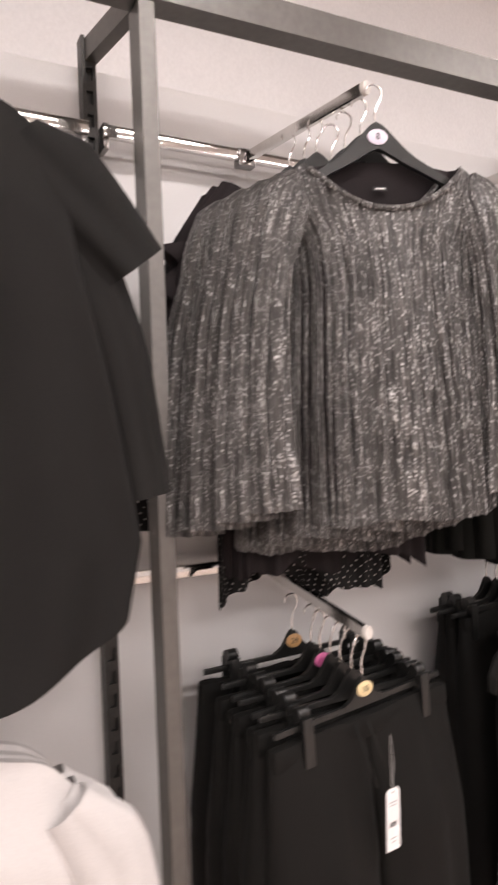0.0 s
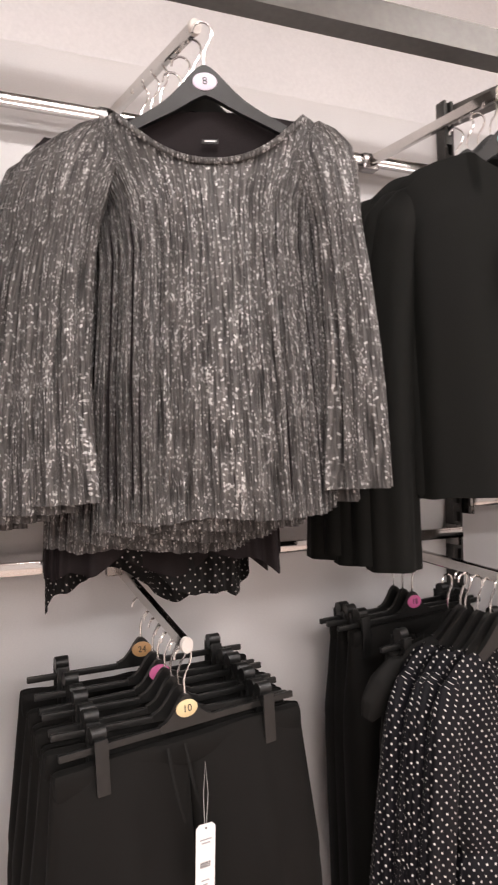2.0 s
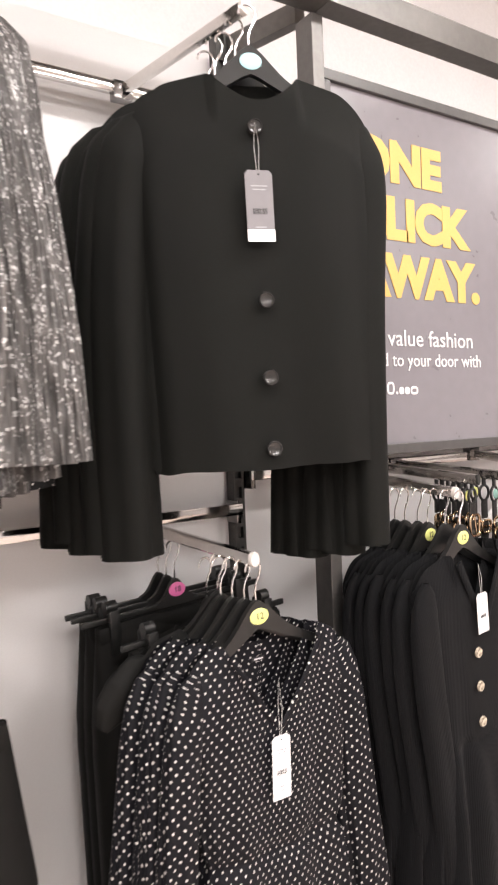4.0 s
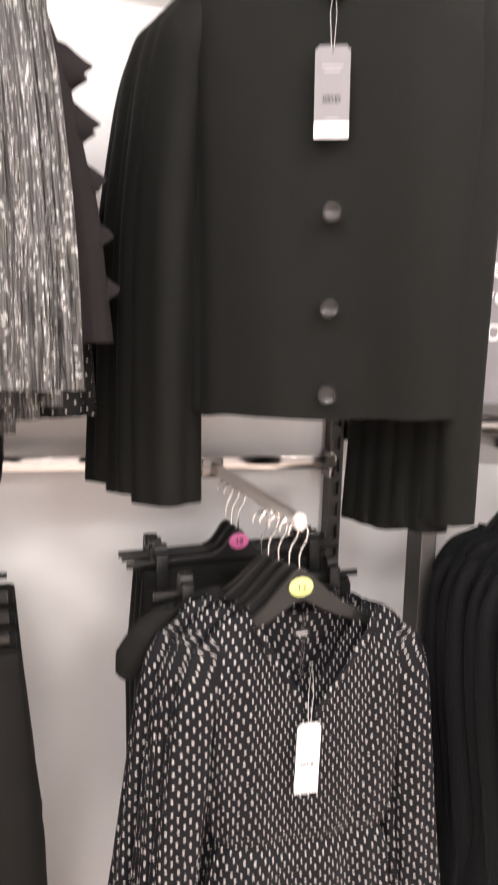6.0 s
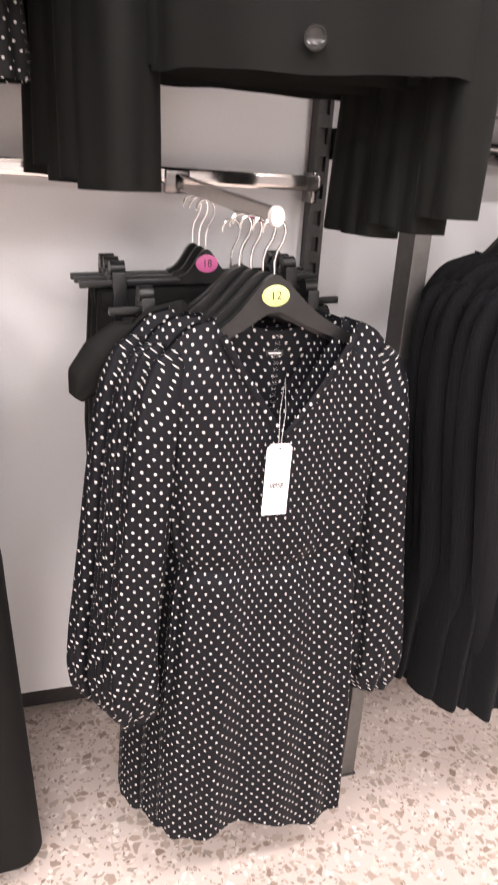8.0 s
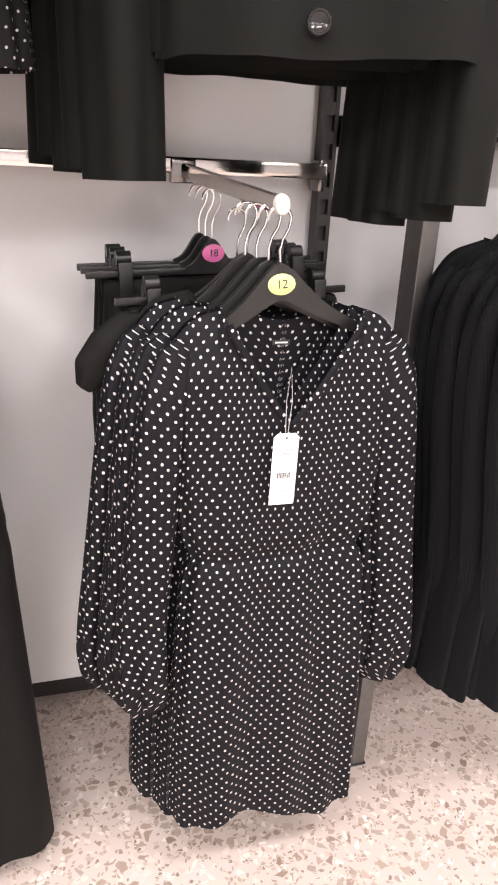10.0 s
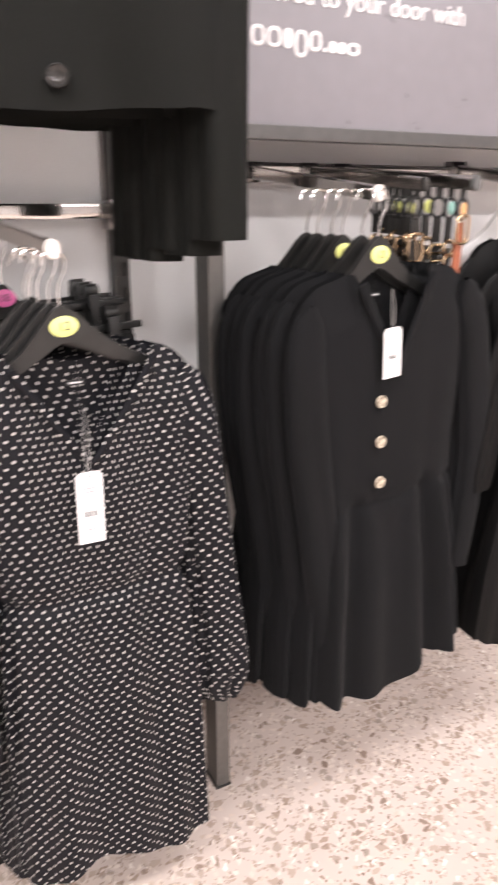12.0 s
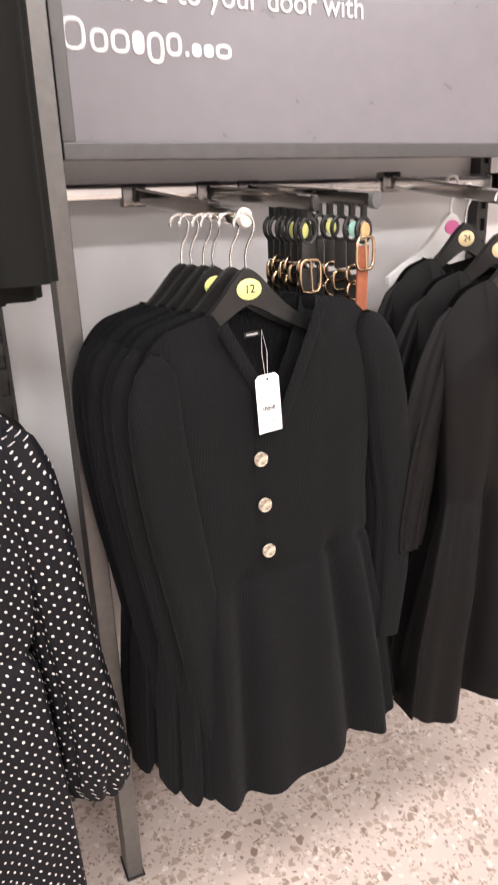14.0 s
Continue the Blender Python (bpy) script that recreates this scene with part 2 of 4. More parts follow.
def terrazzo(name):
    """Polished pale floor with chips of brown, grey and white stone in two sizes."""
    m = bpy.data.materials.new(name)
    m.use_nodes = True
    nt = m.node_tree
    n, l = nt.nodes, nt.links
    bsdf = n["Principled BSDF"]
    tc = n.new("ShaderNodeTexCoord")
    warp = n.new("ShaderNodeTexNoise")
    warp.inputs["Scale"].default_value = 60
    l.new(tc.outputs["Object"], warp.inputs["Vector"])
    wv = n.new("ShaderNodeVectorMath")
    wv.operation = "MULTIPLY_ADD"
    wv.inputs[1].default_value = (0.012, 0.012, 0)
    l.new(warp.outputs["Color"], wv.inputs[0])
    l.new(tc.outputs["Object"], wv.inputs[2])
    patchy = n.new("ShaderNodeTexNoise")
    patchy.inputs["Scale"].default_value = 4
    patchy.inputs["Detail"].default_value = 5
    l.new(tc.outputs["Object"], patchy.inputs["Vector"])
    ground = n.new("ShaderNodeMix")
    ground.data_type = "RGBA"
    ground.inputs["A"].default_value = (0.49, 0.40, 0.355, 1)
    ground.inputs["B"].default_value = (0.65, 0.56, 0.51, 1)
    l.new(patchy.outputs["Fac"], ground.inputs["Factor"])
    out = ground.outputs["Result"]
    for scale, keep, dark in ((50, 0.28, 1), (76, 0.30, 0), (130, 0.22, 1)):
        vor = n.new("ShaderNodeTexVoronoi")
        vor.voronoi_dimensions = "2D"
        vor.inputs["Scale"].default_value = scale
        l.new(wv.outputs[0], vor.inputs["Vector"])
        edge = n.new("ShaderNodeTexVoronoi")
        edge.voronoi_dimensions = "2D"
        edge.feature = "DISTANCE_TO_EDGE"
        edge.inputs["Scale"].default_value = scale
        l.new(wv.outputs[0], edge.inputs["Vector"])
        sep = n.new("ShaderNodeSeparateColor")
        l.new(vor.outputs["Color"], sep.inputs[0])
        pick = n.new("ShaderNodeMath")
        pick.operation = "LESS_THAN"
        pick.inputs[1].default_value = keep
        l.new(sep.outputs[0], pick.inputs[0])
        inside = n.new("ShaderNodeMapRange")
        inside.inputs["From Min"].default_value, inside.inputs["From Max"].default_value = 0.10, 0.16
        l.new(edge.outputs["Distance"], inside.inputs["Value"])
        fac = n.new("ShaderNodeMath")
        fac.operation = "MULTIPLY"
        l.new(pick.outputs[0], fac.inputs[0])
        l.new(inside.outputs[0], fac.inputs[1])
        ramp = n.new("ShaderNodeValToRGB")
        e = ramp.color_ramp.elements
        tones = ((0.25, 0.18, 0.14), (0.37, 0.28, 0.225), (0.45, 0.36, 0.30), (0.33, 0.27, 0.23)) if dark else ((0.74, 0.68, 0.63), (0.60, 0.49, 0.42), (0.68, 0.6, 0.54), (0.5, 0.4, 0.33))
        e[0].position, e[0].color = 0.0, (*tones[0], 1)
        e[1].position, e[1].color = 1.0, (*tones[3], 1)
        for p, c in ((0.35, tones[1]), (0.7, tones[2])):
            x = ramp.color_ramp.elements.new(p)
            x.color = (*c, 1)
        l.new(sep.outputs[1], ramp.inputs[0])
        mix = n.new("ShaderNodeMix")
        mix.data_type = "RGBA"
        l.new(fac.outputs[0], mix.inputs["Factor"])
        l.new(out, mix.inputs["A"])
        l.new(ramp.outputs[0], mix.inputs["B"])
        out = mix.outputs["Result"]
    l.new(out, bsdf.inputs["Base Color"])
    rr = n.new("ShaderNodeMapRange")
    rr.inputs["To Min"].default_value, rr.inputs["To Max"].default_value = 0.22, 0.42
    l.new(patchy.outputs["Fac"], rr.inputs["Value"])
    l.new(rr.outputs[0], bsdf.inputs["Roughness"])
    return m


PANEL = material("pale_laminate", (0.80, 0.785, 0.78), 0.42, grain=0.02, grain_size=300, patch=0.05, patch_size=1.5)
PAINT = material("wall_paint", (0.78, 0.765, 0.765), 0.8, grain=0.03, grain_size=120, patch=0.04, patch_size=2, bump=0.1)
CEIL = material("ceiling_paint", (0.8, 0.79, 0.78), 0.9, grain=0.03, grain_size=90, bump=0.1)
SKIRT = material("dark_skirting", (0.035, 0.03, 0.028), 0.5, grain=0.15, grain_size=80)
FLOOR = terrazzo("terrazzo")
STEEL = material("brushed_grey_steel", (0.16, 0.153, 0.145), 0.42, 0.75, grain=0.08, grain_size=60, patch=0.08, patch_size=5)
SLOT = material("dark_steel_upright", (0.06, 0.058, 0.055), 0.42, 0.6, grain=0.12, grain_size=120)
DARKCHROME = material("dark_chrome_clamp", (0.20, 0.19, 0.185), 0.16, 1.0, grain=0.05, grain_size=80)
CHROME = material("chrome", (0.62, 0.60, 0.58), 0.1, 1.0, grain=0.03, grain_size=80, patch=0.06, patch_size=12)
WIRE = material("bright_wire", (0.85, 0.84, 0.83), 0.16, 1.0)
CAPW = material("white_plastic_cap", (0.66, 0.62, 0.58), 0.4, grain=0.03)
PLASTIC = material("black_hanger_plastic", (0.011, 0.011, 0.0105), 0.36, grain=0.2, grain_size=60, bump=0.05, bump_size=300)
GREYPL = material("grey_hanger_plastic", (0.10, 0.10, 0.098), 0.42, grain=0.1, grain_size=60)
WHITEPL = material("white_hanger_plastic", (0.75, 0.73, 0.72), 0.4, grain=0.03)
CARD = material("white_card", (0.83, 0.82, 0.82), 0.6, grain=0.03, grain_size=60)
GREYCARD = material("grey_card", (0.20, 0.19, 0.20), 0.5, grain=0.03, grain_size=60)
INK = material("black_ink", (0.03, 0.03, 0.03), 0.6)
GREYINK = material("grey_ink", (0.35, 0.35, 0.36), 0.6)
CORD = material("clear_tag_cord", (0.45, 0.44, 0.43), 0.4)
DISCS = {k: material(k + "_disc", c, 0.45, grain=0.04, grain_size=80) for k, c in (
    ("yellow", (0.76, 0.78, 0.26)), ("pink", (0.72, 0.16, 0.38)), ("cream", (0.76, 0.60, 0.34)), ("blue", (0.42, 0.72, 0.78)), ("lilac", (0.72, 0.66, 0.78)), ("orange", (0.62, 0.36, 0.16)), ("mint", (0.35, 0.62, 0.55)))}
BLACK = material("black_crepe", (0.0037, 0.0040, 0.0031), 0.75, grain=0.25, grain_size=500, patch=0.15, patch_size=7, bump=0.25, bump_size=1400, sheen=0.02, spec=0.18)
JERSEY = material("black_jersey", (0.0115, 0.0110, 0.0105), 0.82, grain=0.2, grain_size=600, patch=0.15, patch_size=5, bump=0.2, bump_size=1200, sheen=0.02, spec=0.18)
TROUSER = material("black_trouser_cloth", (0.0050, 0.0047, 0.0041), 0.7, grain=0.2, grain_size=700, patch=0.15, patch_size=6, bump=0.15, bump_size=1500, sheen=0.02, spec=0.18)
SATIN = material("black_satin", (0.0032, 0.0030, 0.0030), 0.55, grain=0.15, grain_size=500, patch=0.1, patch_size=5, bump=0.05, bump_size=900, spec=0.16)
PURPLE = material("dark_plum_cloth", (0.018, 0.014, 0.015), 0.8, grain=0.2, grain_size=500, spec=0.18)
RIB = ribbed_cloth("black_rib_knit", (0.0044, 0.0045, 0.0052), rough=0.9)
DOT = dotted_cloth("black_cloth_white_spots", (0.0048, 0.0046, 0.0066), (0.62, 0.59, 0.56), 0.0149, 0.0045)
SMALLDOT = dotted_cloth("black_cloth_tiny_spots", (0.007, 0.0065, 0.0065), (0.6, 0.57, 0.54), 0.016, 0.0036)
WHITE = material("white_cotton", (0.60, 0.575, 0.565), 0.85, grain=0.04, grain_size=300, patch=0.05, patch_size=6, bump=0.2, bump_size=900, sheen=0.1)
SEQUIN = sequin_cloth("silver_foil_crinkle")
LEATHER = material("black_belt_leather", (0.018, 0.017, 0.016), 0.4, grain=0.2, grain_size=120, bump=0.2, bump_size=500)
TAN = material("tan_belt_leather", (0.32, 0.10, 0.05), 0.45, grain=0.15, grain_size=90, bump=0.2, bump_size=500)
GOLD = material("gold_buckle", (0.62, 0.46, 0.30), 0.22, 1.0, grain=0.08, grain_size=200)
SIGN = material("dark_grey_poster", (0.20, 0.188, 0.205), 0.28, grain=0.03, grain_size=30)
SIGNFRAME = material("grey_sign_frame", (0.10, 0.097, 0.095), 0.4, 0.5, grain=0.08, grain_size=50)
YELLOW = material("yellow_print", (0.66, 0.42, 0.12), 0.45, grain=0.03)
WHITEPRINT = material("white_print", (0.82, 0.80, 0.80), 0.45, grain=0.03)
BUTTON = material("black_shiny_button", (0.02, 0.019, 0.018), 0.12)
GLASSB = material("smoked_button_rim", (0.035, 0.034, 0.033), 0.12, 0.3)
PEARL = material("marbled_button", (0.40, 0.34, 0.26), 0.22, grain=0.7, grain_size=160)

# ---- the room ----
WALL_Y = 2.15


def structure(name, shape, mat_, smooth=False, label="", category=""):
    return tagged(part(name, shape.mesh(name, smooth=smooth), mat_, None), label, category, kind="structure")


structure("floor", Shape().box((-5, -7, -0.1), (9, 2.4, 0.0)), FLOOR, label="pale polished terrazzo floor with brown chips", category="floor")
structure("ceiling", Shape().box((-5, -7, CEILING_Z), (9, 2.4, CEILING_Z + 0.1)), CEIL, label="plain white painted ceiling", category="ceiling")
structure("wall_north", Shape().box((-5, WALL_Y + 0.012, 0), (9, 2.4, CEILING_Z)), PAINT, label="pale grey painted shop wall", category="wall")
# three unseen walls, added to close the room for the chrome to reflect
structure("unseen_wall_south", Shape().box((-5, -7.2, 0), (9, -7, CEILING_Z)), PAINT, label="pale grey painted shop wall", category="wall")
structure("unseen_wall_west", Shape().box((-5.2, -7, 0), (-5, 2.4, CEILING_Z)), PAINT, label="pale grey painted shop wall", category="wall")
structure("unseen_wall_east", Shape().box((9, -7, 0), (9.2, 2.4, CEILING_Z)), PAINT, label="pale grey painted shop wall", category="wall")
structure("baseboard", Shape().box((-5, WALL_Y + 0.002, 0.0), (9, WALL_Y + 0.012, 0.05)), SKIRT, label="black skirting along the wall foot", category="skirting")

UPRIGHTS = (-0.355, 0.945, 2.240, 3.365, 4.66)
for a, b in zip(UPRIGHTS[:-1], UPRIGHTS[1:]):
    p = structure("wall_panel", Shape().box((a + 0.003, 2.057, 0.124), (b - 0.003, WALL_Y + 0.0015, 2.385), 0.002), PANEL, label="pale grey laminate display wall panel", category="wall panel")


SLOT_BRIDGE = Shape().box((-0.0075, 0.0005, 0), (0.0075, 0.0125, 0.022)).mesh("slot_bridge", SLOT, smooth=False)


def upright(x):
    """A slotted steel upright on the wall, with a row of slots in its front."""
    ob = thing("slotted_upright", pose(x, 0, 0), "dark steel wall upright with a row of slots", "upright", "wall uprights")
    s = Shape()
    y0, y1 = 2.022, 2.0565
    s.box((-0.0155, y0 + 0.012, 0.0), (0.0155, y1, 2.440), 0.001)
    s.box((-0.0155, y0, 0.0), (-0.0075, y0 + 0.0125, 2.440), 0.001)
    s.box((0.0075, y0, 0.0), (0.0155, y0 + 0.0125, 2.440), 0.001)
    part("upright_bar", s.mesh("upright_bar", smooth=False), SLOT, ob)
    z = 0.02
    while z < 2.40:
        part("slot_bridge", SLOT_BRIDGE, None, ob).location = (0, y0, z)
        z += 0.05
    return ob


for x in UPRIGHTS[:4]:
    upright(x)

# ---- the free-standing frame of square tube ----
FRAME_Y = 1.765


def frame_post(x, label="grey steel post of the display frame"):
    ob = thing("frame_post", pose(x, FRAME_Y, 0), label, "post", "display frame posts")
    part("post_tube", Shape().box((-0.016, 0, 0.004), (0.016, 0.058, 2.377), 0.002).mesh("post_tube", smooth=False), STEEL, ob)
    part("foot_plate", Shape().box((-0.019, -0.003, 0.0), (0.019, 0.061, 0.005), 0.001).mesh("foot_plate", smooth=False), SLOT, ob)
    ring = [[(x - 0.014, y, 2.384), (x - 0.014, y, 2.432), (x + 0.014, y, 2.432), (x + 0.014, y, 2.384)] for x, y in ((0.0, 0.061), (-0.04 if x < 2 else -0.07, 2.054 - FRAME_Y))]
    part("side_arm", Shape().grid(ring, closed=True, cap=True).mesh("side_arm", smooth=False), STEEL, ob)
    return ob


POSTS = (-0.36, 0.985, 2.332, 3.66)
for x in POSTS:
    frame_post(x)
for a, b in zip(POSTS[:-1], POSTS[1:]):
    ya, yb = (0.0 if a < 0.98 else -0.002 if a < 1 else -0.045), (-0.002 if b < 1 else -0.045)
    beam = thing("frame_beam", pose(a, FRAME_Y, 2.380), "grey steel top beam of the display frame", "beam", "display frame beams")
    L = b - a - 0.001
    ring = [[(x, y + 0.0, 0.002), (x, y, 0.066), (x, y + 0.055, 0.067), (x, y + 0.057, 0.002)] for x, y in ((0.001, ya), (L, yb))]
    part("beam_tube", Shape().grid(ring, closed=True, cap=True).mesh("beam_tube", smooth=False), STEEL, beam)

# ---- rails and arms ----
RAIL_Y = 1.99


def rail(a, b, z):
    ob = thing("cross_rail", pose(a, RAIL_Y, z), "polished chrome flat cross rail between wall uprights", "rail", "cross rails")
    part("rail_bar", Shape().box((0.0, -0.008, -0.014), (b - a, 0.008, 0.014), 0.004).mesh("rail_bar"), CHROME, ob)
    for x in (0.008, b - a - 0.008):
        part("end_bracket", Shape().box((x - 0.006, 0.0, -0.035), (x + 0.006, 0.05, 0.02), 0.002).mesh("end_bracket"), DARKCHROME, ob)
    return ob


def arm(x0, z0, x1, y1, z1, white=True, dark=False):
    """A chrome display arm from a cross rail out to a round end cap."""
    ob = thing("display_arm", pose(x0, RAIL_Y, z0), "chrome display arm with a round white end cap" if white else "chrome display arm with a grey end cap", "display arm", "display arms")
    d = Vector((x1 - x0, y1 - RAIL_Y, z1 - z0))
    s = Shape()
    t = d.normalized()
    across = Vector((-t.y, t.x, 0)).normalized() * 0.0065
    up = Vector((0, 0, 0.0125))
    rings = []
    for k in (0.0, 1.0):
        c = d * k
        rings.append([c + across + up * 0.8, c + across * 0.7 + up, c - across * 0.7 + up, c - across + up * 0.8, c - across - up * 0.8, c - across * 0.7 - up, c + across * 0.7 - up, c + across - up * 0.8])
    s.grid(rings, closed=True, cap=True)
    part("arm_bar", s.mesh("arm_bar", smooth=False), CHROME, ob)
    clamp = Shape().box((-0.022, -0.014, -0.022), (0.022, 0.0145, 0.0185), 0.003)
    part("clamp", clamp.mesh("clamp"), DARKCHROME, ob)
    yaw = math.degrees(math.atan2(t.x, -t.y))
    cap = part("end_cap", (Shape().disc((0, -0.004, 0), 0.0075, 0.0130, 0.005) if dark else Shape().disc((0, -0.004, 0), 0.0115, 0.0140, 0.009)).mesh("end_cap"), CAPW if white else SLOT if dark else GREYPL, ob)
    cap.matrix_basis = Matrix.Translation(d) @ pose(0, 0, 0, 0, 0, yaw)
    return ob


rail(-0.34, 0.93, 2.222)
rail(0.96, 2.225, 2.222)
rail(-0.34, 0.93, 1.270)
rail(0.96, 2.225, 1.270)
rail(2.255, 3.35, 1.350)
rail(3.38, 4.64, 1.350)


# ---- hangers ----
def hook_path(rise=0.0, lean=0.0):
    pts = [(0, 0, 0.028), (0, 0, 0.05 + rise), (0.004, 0, 0.064 + rise), (0.013, 0, 0.078 + rise)]
    for i in range(13):
        a = radians(-25 + i * 17.5)
        pts.append((0.0165 * math.cos(a) + 0.0, 0, 0.092 + rise + 0.0165 * math.sin(a)))
    return pts


def hanger_outline(half=0.172, drop=0.084):
    top, low = [], []
    n = 34
    for i in range(n + 1):
        x = -half + 2 * half * i / n
        k = abs(x) / half
        mid = -0.014 - drop * k ** 1.15 + 0.020 * math.exp(-(x / 0.045) ** 2)
        h = 0.0095 + 0.0165 * math.exp(-(x / 0.052) ** 2) + 0.002 * (1 - k)
        top.append((x, mid + h))
        low.append((x, mid - h * 0.85))
    return top + low[::-1]


HANGER_MESH = Shape().slab(hanger_outline(), -0.006, 0.006)
HANGER_BODY = HANGER_MESH.mesh("hanger_body", PLASTIC)
HANGER_BODY_GREY = HANGER_MESH.mesh("hanger_body", GREYPL)
HANGER_BODY_WHITE = HANGER_MESH.mesh("hanger_body", WHITEPL)
HOOK = Shape().tube(hook_path(), 0.0021, 7).mesh("hook", WIRE)
HOOK_WHITE = Shape().tube(hook_path(), 0.0034, 7).mesh("hook", WHITEPL)
DISC_MESH = {k: Shape().disc((0, -0.0065, 0.004), 0.0205, 0.0150, 0.004).mesh("size_disc", m) for k, m in DISCS.items()}
NUMBERS = {}


def number_mesh(words):
    if words not in NUMBERS:
        NUMBERS[words] = text_mesh(words, 0.018, 0.0003)
        NUMBERS[words].materials.append(INK)
    return NUMBERS[words]


def add_disc(ob, disc, words):
    d = part("size_disc", DISC_MESH[disc], None, ob, disc + " size disc")
    if words:
        t = part("number", number_mesh(words), None, d)
        t.location = (0, -0.0089, 0.004)


def hanger(m, disc=None, words="", grey=False, white=False, group="hangers"):
    """A moulded hanger with a wire hook; its origin is the middle of the size disc."""
    kind = "white" if white else "grey" if grey else "black"
    label = kind + " plastic garment hanger with a wire hook" + (" and " + disc + " size disc" if disc else "")
    ob = thing("garment_hanger", m, label, "hanger", group)
    part("hanger_body", HANGER_BODY_WHITE if white else HANGER_BODY_GREY if grey else HANGER_BODY, None, ob)
    part("hook", HOOK_WHITE if white else HOOK, None, ob)
    if disc:
        add_disc(ob, disc, words)
    return ob


def clip_outline():
    pts = []
    for i in range(21):
        x = -0.05 + 0.1 * i / 20
        pts.append((x, -0.018 + 0.046 * math.exp(-(x / 0.026) ** 2)))
    return pts + [(0.05, -0.030), (-0.05, -0.030)]


CLIP_PLATE = Shape().slab(clip_outline(), -0.005, 0.005).mesh("centre_plate", PLASTIC)
CLIP_BAR = Shape().box((-0.225, -0.004, -0.031), (0.225, 0.004, -0.019), 0.002).mesh("bar", PLASTIC)
_s = Shape().box((-0.012, -0.022, -0.095), (0.012, -0.0155, -0.004), 0.003).box((-0.012, 0.0155, -0.095), (0.012, 0.022, -0.004), 0.003).box((-0.009, -0.016, -0.03), (0.009, 0.016, -0.006), 0.002)
_s.tube([(-0.0125, 0, 0.0), (0.0125, 0, 0.0)], 0.0125, 14)
CLIP = _s.mesh("clip", PLASTIC)


def clip_hanger(m, disc=None, words="", group="clip hangers"):
    label = "black plastic clip hanger with two sprung clips" + (" and " + disc + " disc" if disc else "")
    ob = thing("clip_hanger", m, label, "hanger", group)
    part("centre_plate", CLIP_PLATE, None, ob)
    part("bar", CLIP_BAR, None, ob)
    part("hook", HOOK, None, ob)
    for x in (-0.16, 0.16):
        part("clip", CLIP, None, ob).location = (x, 0, 0)
    if disc:
        add_disc(ob, disc, words)
    return ob


# ---- garments ----
def interp(table, z):
    zs, vs = [p[0] for p in table], [p[1] for p in table]
    return float(np.interp(z, zs, vs))


def fold_set(seed, counts, drift=0.6):
    rng = random.Random(seed)
    return [(k, rng.uniform(0.4, 1.0), rng.uniform(0, 6.28), rng.uniform(-drift, drift)) for k in counts]


def folds(fs, u, v):
    f = sum(a * math.sin(k * u + p + d * v * 3) for k, a, p, d in fs) / max(1, len(fs)) ** 0.5
    return f if f > 0 else f * (1 - 0.5 * f)


def body_mesh(name, width, depth, neck, hem, fold, seed=1, shoulder=0.36, drop=0.0, rows=70, cols=168, shift=None, counts=(7, 11, 17, 26), even=0.0, pinch=None):
    """The trunk of a garment: a flattened tube below a sloping shoulder line, with an open neck and hanging folds.
    width, depth: tables of (z, half width), (z, half depth), z rising; neck: (half width, front depth, back depth, power);
    hem: a function of the angle; fold: table of (v, amplitude)."""
    fs = fold_set(seed, counts)
    top_w = width[-1][1]
    nw, nf, nb, power = neck

    def line(x):
        x = abs(x)
        return drop - shoulder * x - 0.040 * max(0, (x / top_w - 0.70) / 0.30) ** 2

    pts, uvs = [], []
    for r in range(rows + 1):
        v = r / rows
        row = []
        for c in range(cols):
            u = 2 * math.pi * c / cols - math.pi / 2 + math.pi
            cu, su = math.cos(u), math.sin(u)
            cx = math.copysign(abs(cu) ** 0.85, cu)
            front = su < 0
            xt = top_w * cx
            zt = line(max(abs(xt), nw if abs(xt) < nw else abs(xt)))
            if abs(xt) < nw:
                k = abs(xt) / nw
                zt -= (nf if front else nb) * (1 - k ** power)
            zh = hem(u)
            z = zt + (zh - zt) * v
            w = interp(width, z)
            x = w * cx + (interp(shift, z) if shift else 0)
            below = max(0.0, line(xt) - z)
            d = min(interp(depth, z), 0.010 + 0.30 * below + (0.012 if abs(xt) < nw else 0))
            f = folds(fs, u, v) * interp(fold, v)
            y = math.copysign(abs(su) ** 0.6, su) * d + f * (-1 if front else 1) * min(1, below * 9)
            x += 0.2 * f * cu
            if pinch:
                k = 1 - pinch[1] * math.exp(-((z - pinch[0]) / pinch[2]) ** 2)
                x, y = x * (1 - (1 - k) * 0.25), y * k
            row.append((x, y, z - 0.12 * f * max(0, v - 0.9) * 10))
        pts.append(row)
    for r, row in enumerate(pts):
        run, acc = [0.0], 0.0
        for c in range(1, cols):
            acc += (Vector(row[c]) - Vector(row[c - 1])).length
            run.append(acc)
        if even:
            run = [even * c / cols for c in range(cols)]
        mid = run[cols // 2]
        uvs.append([(a - mid, row[c][2]) for c, a in enumerate(run)])
    return Shape().grid(pts, uvs, closed=True)


def neck_band(neck, shoulder, depth, radius, flat, cloth, drop=0.0, low=0.02):
    """A band along the front of the neck opening."""
    nw, nf, nb, power = neck
    path = []
    for i in range(41):
        x = nw * (-1 + i / 20) * 0.93
        fall = nf * (1 - (abs(x) / nw) ** power)
        z = drop - shoulder * nw - fall - 0.003
        path.append((x, -min(depth, 0.012 + low + 0.30 * (fall + shoulder * (nw - abs(x)))) - 0.001, z))
    return Shape().tube(path, radius, 8, flat=flat).mesh("neck_band", cloth)


